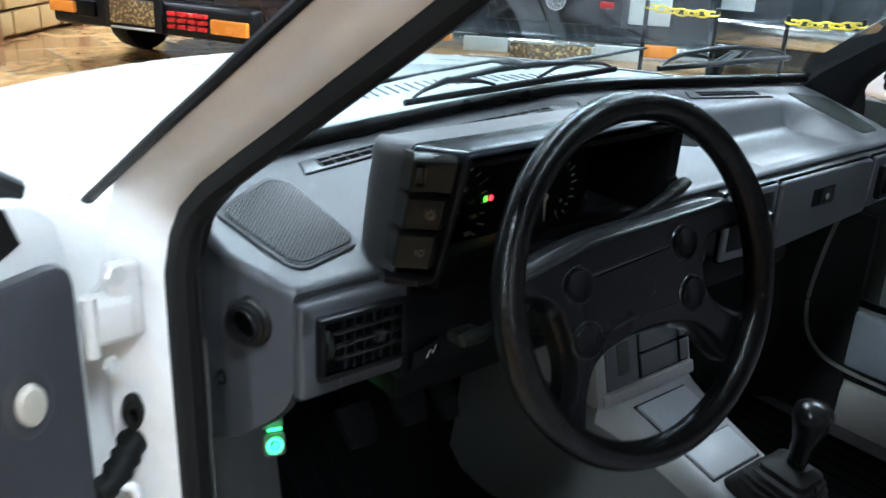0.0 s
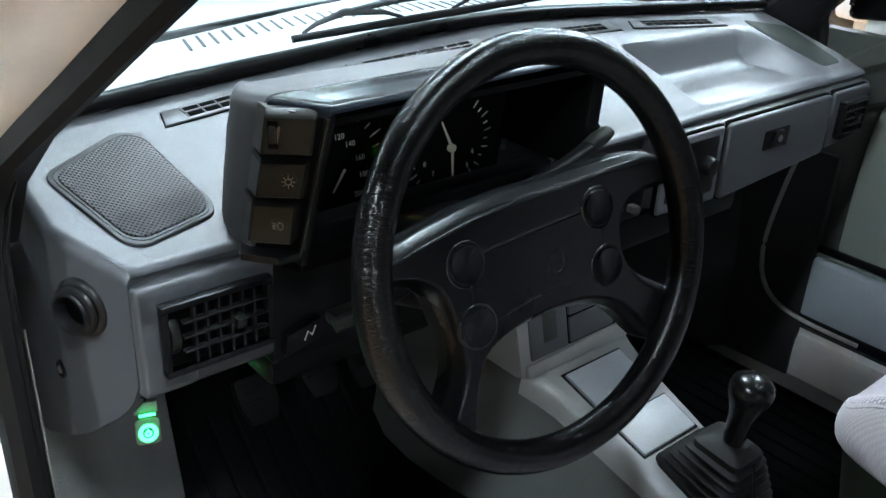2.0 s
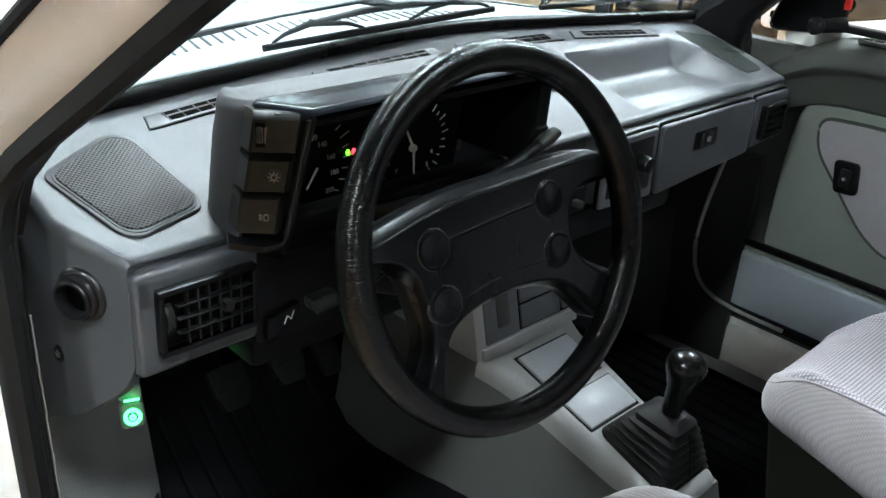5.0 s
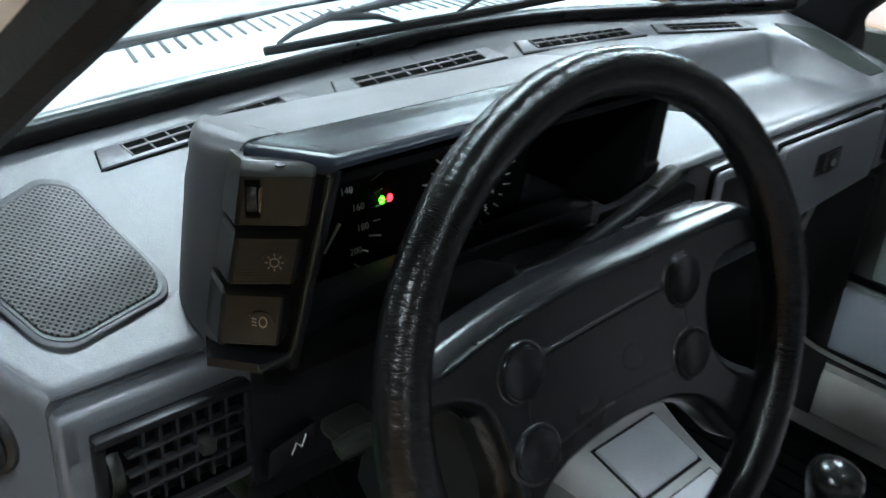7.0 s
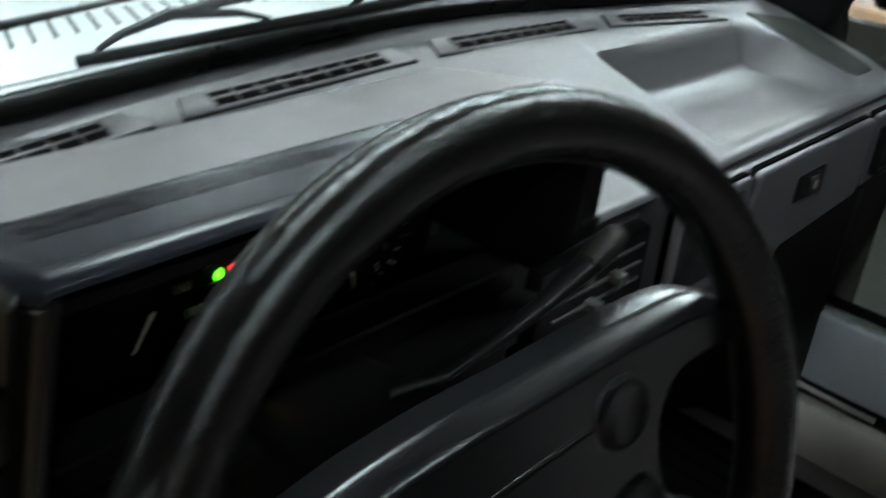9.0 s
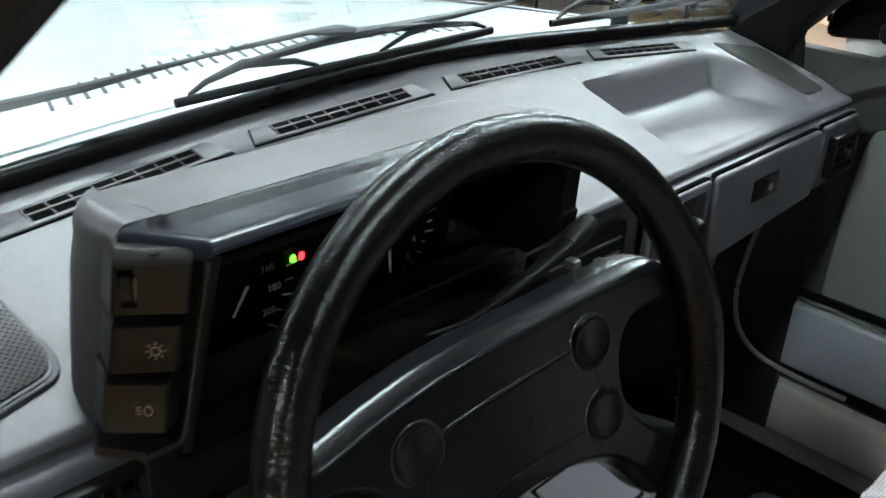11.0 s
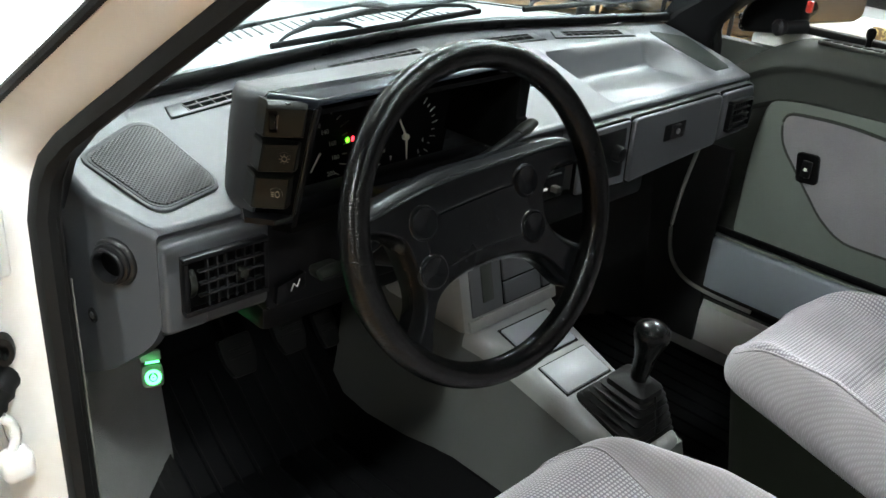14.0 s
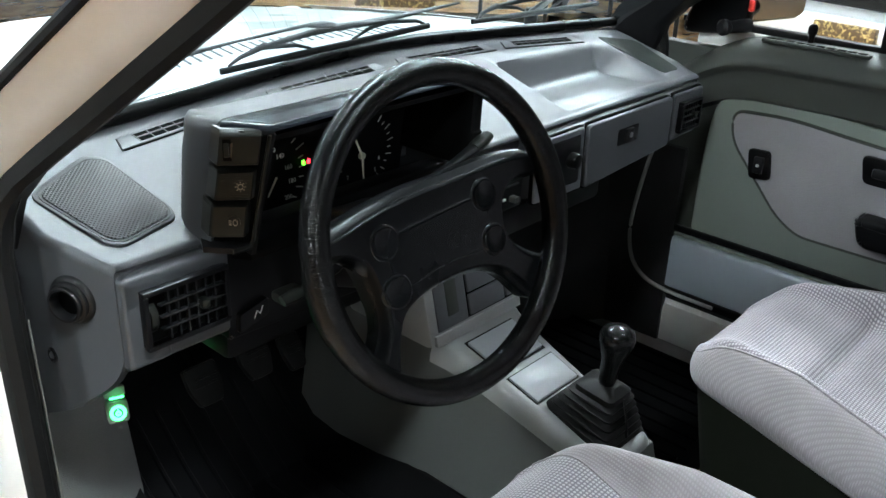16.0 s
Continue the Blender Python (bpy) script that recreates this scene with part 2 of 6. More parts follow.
SIDE = mat("seat_side", (0.012, 0.014, 0.01), 0.75, var=0.15, fine=300, bump=0.2, spec=0.08)
CARPET = mat("grey_carpet", (0.25, 0.25, 0.245), 0.95, var=0.3, scale=12, fine=500, bump=0.6, spec=0.1)
MATRUBBER = mat("mat_rubber", (0.004, 0.004, 0.0045), 0.5, var=0.2, fine=200, bump=0.2, spec=0.06)
SPEAKER_PAD = mat("speaker_pad", (0.02, 0.024, 0.022), 0.7, var=0.15, fine=500, bump=0.3, spec=0.1)
LIP = mat("seal_edge", (0.16, 0.155, 0.14), 0.6, var=0.2, bump=0.0)
CHROME = mat("chrome", (0.75, 0.75, 0.76), 0.15, metal=1.0, var=0.05, fine=60, bump=0.0)
STEEL = mat("steel", (0.35, 0.35, 0.35), 0.35, metal=1.0, var=0.15, fine=200, bump=0.03)
MIRROR = mat("mirror", (0.9, 0.9, 0.9), 0.125, metal=1.0, var=0.01, bump=0.0)
WINDSHIELD = clear_glass("windshield_glass", (0.75, 0.86, 0.88))
SIDE_GLASS = clear_glass("side_glass", (0.9, 0.95, 0.93))
GRILLE = dots("speaker_mesh", (0.072, 0.074, 0.077), (0.004, 0.004, 0.004), 0.0037)
MARK = mat("white_print", (0.85, 0.85, 0.8), 0.6, var=0.05, bump=0.0)
DULL_PRINT = mat("dial_print", (0.75, 0.75, 0.7), 0.7, var=0.1, bump=0.0)
EDGE = mat("polished_edge", (0.012, 0.013, 0.014), 0.25, var=0.2, bump=0.0, spec=0.6)
FAINT = mat("faded_print", (0.22, 0.2, 0.16), 0.6, var=0.05, bump=0.0)
NEEDLE = mat("needle_paint", (0.8, 0.75, 0.6), 0.5, var=0.05, bump=0.0)
GREEN = glow("green_light", (0.07, 1.0, 0.26), 6.5)
GREEN_LED = glow("green_led", (0.12, 1.0, 0.03), 5.0)
RED_LED = glow("red_led", (1.0, 0.03, 0.05), 5.0)
ORANGE_MARK = mat("orange_mark", (0.7, 0.2, 0.05), 0.5, var=0.1, bump=0.0)
DIAL = mat("dial_face", (0.004, 0.004, 0.004), 0.7, var=0.2, bump=0.05, spec=0.1)

# ---- mesh helpers ----
ORIGIN = {}


def thing(name, at, label, category, group="", kind=""):
    ob = new(name)
    ob.location = at
    ob.empty_display_size = 0.05
    ORIGIN[ob] = Vector(at)
    return tagged(ob, label, category, group, kind)


def part(name, bm, material, parent=None, label="", angle=35, kind="", clean=True):
    """Links a bmesh, given in world coordinates, as one mesh under a thing or a part."""
    if clean:
        bmesh.ops.remove_doubles(bm, verts=bm.verts, dist=1e-5)
        bmesh.ops.recalc_face_normals(bm, faces=bm.faces)
    at = ORIGIN[parent] if parent else Vector((0, 0, 0))
    bmesh.ops.translate(bm, verts=bm.verts, vec=-at)
    me = bpy.data.meshes.new(name)
    bm.to_mesh(me)
    bm.free()
    me.materials.append(material)
    me.shade_smooth()
    me.set_sharp_from_angle(angle=radians(angle))
    ob = new(name, me)
    if parent:
        ob.parent = parent
    ORIGIN[ob] = at
    return tagged(ob, label, kind=kind)


def join(bm, other, m=None):
    if m is not None:
        bmesh.ops.transform(other, matrix=m, verts=other.verts)
    me = bpy.data.meshes.new("tmp")
    other.to_mesh(me)
    other.free()
    bm.from_mesh(me)
    bpy.data.meshes.remove(me)
    return bm


def box(c, s, bev=0.0, seg=2, m=None, bm=None):
    b = bmesh.new()
    bmesh.ops.create_cube(b, size=1)
    bmesh.ops.transform(b, matrix=Matrix.Diagonal((*s, 1)), verts=b.verts)
    if bev:
        bmesh.ops.bevel(b, geom=b.edges[:], offset=min(bev, min(s) * 0.49), segments=seg, profile=0.5, affect="EDGES")
    mm = Matrix.Translation(c) @ (m if m is not None else Matrix())
    bmesh.ops.transform(b, matrix=mm, verts=b.verts)
    return join(bm, b) if bm is not None else b


def prism(pts, vec, bev=0.0, seg=2, bm=None):
    """A polygon in space drawn out along vec; edges rounded by bev."""
    b = bmesh.new()
    vs = [b.verts.new(p) for p in pts]
    f = b.faces.new(vs)
    r = bmesh.ops.extrude_face_region(b, geom=[f])
    bmesh.ops.translate(b, verts=[v for v in r["geom"] if isinstance(v, bmesh.types.BMVert)], vec=vec)
    bmesh.ops.recalc_face_normals(b, faces=b.faces)
    if bev:
        bmesh.ops.bevel(b, geom=b.edges[:], offset=bev, segments=seg, profile=0.5, affect="EDGES")
    return join(bm, b) if bm is not None else b


def loft(rings, closed=True, caps=True, bm=None):
    """Skin through rings of equal count."""
    b = bmesh.new()
    rows = [[b.verts.new(p) for p in r] for r in rings]
    n = len(rows[0])
    for r0, r1 in zip(rows, rows[1:]):
        for i in range(n if closed else n - 1):
            j = (i + 1) % n
            b.faces.new((r0[i], r0[j], r1[j], r1[i]))
    if caps and closed:
        b.faces.new(rows[0][::-1])
        b.faces.new(rows[-1])
    return join(bm, b) if bm is not None else b


def tube(path, radius, n=10, bm=None, flat=1.0):
    """A round bar along a path; radius may be a list."""
    pts = [Vector(p) for p in path]
    rad = radius if isinstance(radius, (list, tuple)) else [radius] * len(pts)
    rings = []
    up = Vector((0, 0, 1))
    for i, p in enumerate(pts):
        d = (pts[min(i + 1, len(pts) - 1)] - pts[max(i - 1, 0)]).normalized()
        s = d.cross(up)
        s = s.normalized() if s.length > 1e-3 else Vector((1, 0, 0))
        w = s.cross(d).normalized()
        rings.append([p + rad[i] * (math.cos(a) * s + flat * math.sin(a) * w) for a in (2 * math.pi * k / n for k in range(n))])
    return loft(rings, bm=bm)


def smooth_path(pts, n=5):
    """A soft curve through the points."""
    v = [Vector(p) for p in pts]
    out = []
    for i in range(len(v) - 1):
        a, b, c, d = v[max(i - 1, 0)], v[i], v[i + 1], v[min(i + 2, len(v) - 1)]
        for k in range(n):
            t = k / n
            out.append(0.5 * (2 * b + (c - a) * t + (2 * a - 5 * b + 4 * c - d) * t * t + (3 * b - a - 3 * c + d) * t ** 3))
    return out + [v[-1]]


def lathe(profile, m, n=24, bm=None):
    """Profile (radius, height) turned about the z axis of m."""
    rings = []
    for r, h in profile:
        rings.append([m @ Vector((max(r, 1e-5) * math.cos(2 * math.pi * k / n), max(r, 1e-5) * math.sin(2 * math.pi * k / n), h)) for k in range(n)])
    return loft(rings, bm=bm)


def fillet(pts, r, n=4):
    """Round the corners of a 2D polygon. r: one radius or one each."""
    out = []
    k = len(pts)
    for i, p in enumerate(pts):
        p = Vector(p)
        a, b = Vector(pts[i - 1]) - p, Vector(pts[(i + 1) % k]) - p
        rr = r[i] if isinstance(r, (list, tuple)) else r
        d = min(rr, a.length * 0.45, b.length * 0.45)
        if d < 1e-5:
            out.append(p)
            continue
        s, e = p + a.normalized() * d, p + b.normalized() * d
        for j in range(n + 1):
            t = j / n
            out.append((1 - t) ** 2 * s + 2 * t * (1 - t) * p + t * t * e)
    return out


def sheet(f, nu, nv, thick=0.0, direction=(0, 0, -1), bm=None):
    """A surface f(u, v), u and v from 0 to 1, given a thickness."""
    b = bmesh.new()
    g = [[b.verts.new(f(i / nu, j / nv)) for j in range(nv + 1)] for i in range(nu + 1)]
    for i in range(nu):
        for j in range(nv):
            b.faces.new((g[i][j], g[i + 1][j], g[i + 1][j + 1], g[i][j + 1]))
    if thick:
        r = bmesh.ops.extrude_face_region(b, geom=b.faces[:])
        bmesh.ops.translate(b, verts=[v for v in r["geom"] if isinstance(v, bmesh.types.BMVert)], vec=Vector(direction) * thick)
    return join(bm, b) if bm is not None else b


def inset_pts(pts, k):
    """A 2D outline moved inwards by k."""
    a2 = sum(a.x * b.y - b.x * a.y for a, b in zip(pts, pts[1:] + pts[:1]))
    out = []
    for i, q in enumerate(pts):
        d = (q - pts[i - 1]).normalized() + (pts[(i + 1) % len(pts)] - q).normalized()
        n = Vector((-d.y, d.x)).normalized() * (1 if a2 > 0 else -1)
        out.append(q + n * k)
    return out


def slab_of(pts, steps, place):
    """A plate with rounded rim. steps: (inwards, height) from the foot to the flat top; place sets a 2D point and height in space."""
    rings = [[place(p, h) for p in inset_pts(pts, k)] for k, h in list(steps) + [(steps[-1][0] + 0.0007, steps[-1][1])]]
    b = loft(rings, caps=False)
    for r in (rings[0], rings[-1]):
        b2 = bmesh.new()
        vs = [b2.verts.new(v) for v in r]
        es = [b2.edges.new((vs[i], vs[(i + 1) % len(vs)])) for i in range(len(vs))]
        bmesh.ops.triangle_fill(b2, edges=es, use_beauty=True)
        join(b, b2)
    return b


def lerp(a, b, t):
    return a + (b - a) * t


def words(text, size, m, material, name, parent, depth=0.0002):
    """Raised print in the built-in font, as a mesh."""
    cu = bpy.data.curves.new("tmp", "FONT")
    cu.body, cu.size, cu.align_x, cu.align_y, cu.extrude, cu.resolution_u = text, size, "CENTER", "CENTER", depth, 2
    ob = bpy.data.objects.new("tmp", cu)
    me = bpy.data.meshes.new_from_object(ob)
    bpy.data.objects.remove(ob)
    b = bmesh.new()
    b.from_mesh(me)
    bpy.data.meshes.remove(me)
    bmesh.ops.transform(b, matrix=m, verts=b.verts)
    return part(name, b, material, parent)


def basis(at, right, up):
    """A matrix whose x runs right and y up, with z facing out."""
    r = Vector(right).normalized()
    n = r.cross(Vector(up)).normalized()
    u = n.cross(r)
    return Matrix.Translation(at) @ Matrix((r, u, n)).transposed().to_4x4()

# ---- showroom ----
FLOOR = stone_floor("polished_stone_tiles")
WALL = mat("dull_plaster", (0.15, 0.14, 0.13), 0.85, var=0.12, scale=2, fine=60, bump=0.3)
CEIL = mat("grey_ceiling", (0.07, 0.07, 0.07), 0.9, var=0.05, scale=1, fine=40, bump=0.1)
X0, X1, Y0, Y1, ZC = -6.0, 9.0, -6.0, 10.0, 3.4
tagged(part("floor", box(((X0 + X1) / 2, (Y0 + Y1) / 2, -0.1), (X1 - X0, Y1 - Y0, 0.2)), FLOOR), "polished ochre and brown stone tile showroom floor", "floor", kind="structure")
tagged(part("ceiling", box(((X0 + X1) / 2, (Y0 + Y1) / 2, ZC + 0.1), (X1 - X0, Y1 - Y0, 0.2)), CEIL), "dark grey showroom ceiling", "ceiling", kind="structure")
for nm, c, s in (("wall_north", ((X0 + X1) / 2, Y1 + 0.1, ZC / 2), (X1 - X0, 0.2, ZC)), ("wall_south", ((X0 + X1) / 2, Y0 - 0.1, ZC / 2), (X1 - X0, 0.2, ZC)),
                 ("wall_west", (X0 - 0.1, (Y0 + Y1) / 2, ZC / 2), (0.2, Y1 - Y0, ZC)), ("wall_east", (X1 + 0.1, (Y0 + Y1) / 2, ZC / 2), (0.2, Y1 - Y0, ZC))):
    tagged(part(nm, box(c, s), WALL), "dull plastered showroom wall", "wall", kind="structure")

LAMP_GLOW = glow("lamp_diffuser", (0.85, 0.96, 1.0), LAMP)
LAMP_FRAME = mat("lamp_frame", (0.7, 0.7, 0.7), 0.4, var=0.05, bump=0.0)


def ceiling_light(x, y, lx, ly):
    t = thing("ceiling_light", (x, y, ZC), "bright white ceiling light panel in a thin frame", "ceiling light", "ceiling lights")
    part("diffuser", box((x, y, ZC - 0.045), (lx, ly, 0.01)), LAMP_GLOW, t, "glowing white diffuser")
    b = bmesh.new()
    for sx in (-1, 1):
        box((x + sx * (lx / 2 + 0.015), y, ZC - 0.03), (0.03, ly + 0.06, 0.06), 0.004, bm=b)
    for sy in (-1, 1):
        box((x, y + sy * (ly / 2 + 0.015), ZC - 0.03), (lx, 0.03, 0.06), 0.004, bm=b)
    part("frame", b, LAMP_FRAME, t)


for spot in LAMPS:
    ceiling_light(*spot)

# ---- the white car: body ----
car = thing("car_body", (0, 0, 0), "white hatchback car body with the driver's door open", "car")


def crown(x):
    """The dashboard and the windshield's foot stand a little higher in the middle of the car."""
    return 0.012 * math.exp(-((x - 0.03) / 0.26) ** 2)


def base_y(x):
    return 0.462 - 0.042 * (x / 0.55) ** 2


def hood_z(x, y):
    return 0.853 - 0.085 * max(0, (y - 0.5) / 1.05) ** 1.4 - 0.09 * x * x


hood = part("hood", sheet(lambda u, v: Vector((lerp(-0.715, 0.715, u), lerp(0.575 - 0.03 * (2 * u - 1) ** 2, 1.56 - 0.1 * (2 * u - 1) ** 2, v), hood_z(lerp(-0.715, 0.715, u), lerp(0.575, 1.56, v)))), 28, 28, 0.012), PAINT, car)
part("cowl", sheet(lambda u, v: Vector((lerp(-0.715, 0.715, u), lerp(base_y(lerp(-0.6, 0.6, u)) + 0.012, 0.567 - 0.03 * (2 * u - 1) ** 2, v), hood_z(lerp(-0.715, 0.715, u), 0.5) - 0.004 + 0.002 * v)), 24, 4, 0.01), PAINT, car)
SLOT = mat("slot_shadow", (0.06, 0.06, 0.06), 0.7, bump=0.0)
for i in range(29):
    x = -0.325 + i * 0.0225
    ya = 0.7 - 0.42 * x * x
    p, q = Vector((x, ya, hood_z(x, ya) + 0.001)), Vector((x + 0.022, ya + 0.072, hood_z(x + 0.022, ya + 0.072) + 0.001))
    d = (q - p).normalized()
    s = d.cross(Vector((0, 0, 1))) * 0.0021
    part("louver", prism([p - s, p + s, q + s, q - s], Vector((0, 0, -0.006))), SLOT, hood)
for sx in (-1, 1):
    def fender(u, v, sx=sx):
        y = lerp(0.3, 1.5, u)
        a = v * math.pi / 2
        return Vector((sx * (0.722 + 0.075 * math.sin(a)), y, hood_z(0.722, y) - 0.1 * (1 - math.cos(a)) - (0.32 * max(0, v - 0.8) / 0.2)))
    part("fender", sheet(fender, 20, 14, 0.008, (-sx, 0, 0)), PAINT, car)
    part("rear_quarter", loft([[Vector((sx * x, y, z)) for x, y, z in ring] for ring in (
        [(0.79, -0.78, 0.2), (0.795, -0.78, 0.85), (0.60, -0.78, 1.27), (0.55, -0.78, 1.27), (0.74, -0.78, 0.85), (0.74, -0.78, 0.2)],
        [(0.79, -1.6, 0.25), (0.795, -1.6, 0.85), (0.62, -1.5, 1.24), (0.57, -1.5, 1.24), (0.74, -1.6, 0.85), (0.74, -1.6, 0.25)],
        [(0.74, -2.0, 0.3), (0.74, -2.0, 0.82), (0.7, -2.0, 0.84), (0.6, -2.0, 0.84), (0.68, -2.0, 0.8), (0.68, -2.0, 0.3)])]), PAINT, car)
    part("sill", box((sx * 0.735, -0.25, 0.2), (0.11, 1.05, 0.12), 0.02), JAMB, car)
part("front_panel", box((0, 1.53, 0.53), (1.46, 0.06, 0.38), 0.02), PAINT, car)
part("front_bumper", box((0, 1.6, 0.42), (1.56, 0.12, 0.16), 0.03), TRIM, car)
part("tailgate", loft([[Vector((x, y, z)) for x, y, z in r] for r in ([(-0.66, -1.98, 0.84), (0.66, -1.98, 0.84), (0.66, -2.02, 0.84), (-0.66, -2.02, 0.84)], [(-0.58, -1.48, 1.25), (0.58, -1.48, 1.25), (0.58, -1.52, 1.25), (-0.58, -1.52, 1.25)])]), TRIM, car)
part("rear_panel", box((0, -2.0, 0.58), (1.4, 0.05, 0.5), 0.02), PAINT, car)


def roof_pt(u, v):
    x = lerp(-0.585, 0.585, u)
    y = lerp(-0.27 - 0.05 * (2 * u - 1) ** 2, -1.5, v)
    return Vector((x, y, 1.315 - 0.035 * (2 * u - 1) ** 2 - 0.03 * (2 * v - 1) ** 2))


part("roof", sheet(roof_pt, 16, 16, 0.03), PAINT, car)
LINER = mat("headliner", (0.05, 0.05, 0.05), 0.95, var=0.06, fine=300, bump=0.3)
part("headliner", sheet(lambda u, v: roof_pt(lerp(0.02, 0.98, u), lerp(0.01, 0.98, v)) + Vector((0, 0, -0.036)), 10, 10, 0.006), LINER, car)
part("floor_pan", box((0, -0.55, 0.15), (1.36, 2.5, 0.03)), CARPET, car)
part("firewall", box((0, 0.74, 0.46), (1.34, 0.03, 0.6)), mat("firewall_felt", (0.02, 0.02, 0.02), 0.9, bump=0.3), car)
part("toe_board", prism([(-0.66, 0.73, 0.17), (-0.66, 0.5, 0.165), (-0.66, 0.73, 0.42)], (1.32, 0, 0)), MATRUBBER, car)
for sx in (-1, 1):
    part("wheel_arch", box((sx * 0.6, 1.05, 0.45), (0.2, 0.64, 0.55), 0.03), TRIM, car)
    for y in (1.05, -1.35):
        w = part("wheel", lathe([(0.0, -0.09), (0.24, -0.09), (0.285, -0.075), (0.29, 0), (0.285, 0.075), (0.24, 0.09), (0.0, 0.09)], Matrix.Translation((sx * 0.69, y, 0.29)) @ pose(0, 0, 0, 0, 90, 0), 32), RUBBER, car)
        part("rim", lathe([(0.0, 0.092), (0.17, 0.094), (0.175, 0.08), (0.0, 0.06)], Matrix.Translation((sx * 0.69, y, 0.29)) @ pose(0, 0, 0, 0, 90 * sx, 0), 32), STEEL, w)

# windshield, its rubber, pillars
def glass_pt(u, v):
    x = 2 * u - 1
    lo = Vector((0.668 * x, base_y(0.63 * x) + 0.01, 0.796 + crown(0.668 * x) + 0.262 * (base_y(0.63 * x) - 0.19)))
    hi = Vector((0.565 * x, -0.25 - 0.05 * x * x, 1.292 - 0.025 * x * x))
    p = lo.lerp(hi, v)
    return p + Vector((0, 0.58, 0.81)) * 0.03 * math.sin(math.pi * v) * (1 - x * x)


ws = part("windshield", sheet(glass_pt, 24, 12, 0.0), WINDSHIELD, car, "clear windshield glass")
ws.visible_shadow = False
part("windshield_seal", tube([Vector((x, base_y(x * 0.97) + 0.004, 0.799 + crown(x) + 0.262 * (base_y(x * 0.97) - 0.19))) for x in [lerp(-0.665, 0.665, i / 30) for i in range(31)]], 0.0112, 16, flat=0.85), SEAL, car)
for sx in (-1, 1):
    part("windshield_seal", tube([glass_pt(0.5 + 0.492 * sx, v / 10) for v in range(11)], 0.012, 8), SEAL, car)
part("windshield_seal", tube([glass_pt(u / 16, 0.99) for u in range(17)], 0.014, 8), SEAL, car)

SEAM = [(0.226, 0.14), (0.23, 0.4), (0.236, 0.6), (0.24, 0.74), (0.247, 0.81), (0.252, 0.845), (0.243, 0.872), (0.215, 0.9), (0.167, 0.935), (0.108, 0.976), (0.048, 1.019), (-0.037, 1.079), (-0.16, 1.17), (-0.27, 1.25), (-0.34, 1.285), (-0.5, 1.3), (-0.8, 1.3)]


def seam_x(z):
    return -0.69 + 0.27 * max(0.0, z - 0.8)


def along_seam(section, sx=1, first=0, last=None, lead=()):
    shift = 0.07 if sx > 0 else 0.0
    """Sweep a section of (outward, forward) offsets along the door opening's front edge."""
    pts = list(lead) + SEAM[first:last]
    rings = []
    for i, (y, z) in enumerate(pts):
        a, b = pts[max(i - 1, 0)], pts[min(i + 1, len(pts) - 1)]
        d = Vector((b[0] - a[0], b[1] - a[1])).normalized()
        n = Vector((d.y, -d.x))
        rings.append([Vector((-sx * (seam_x(z) + o), y + shift + f * n.x, z + f * n.y)) for o, f in section])
    return loft(rings)


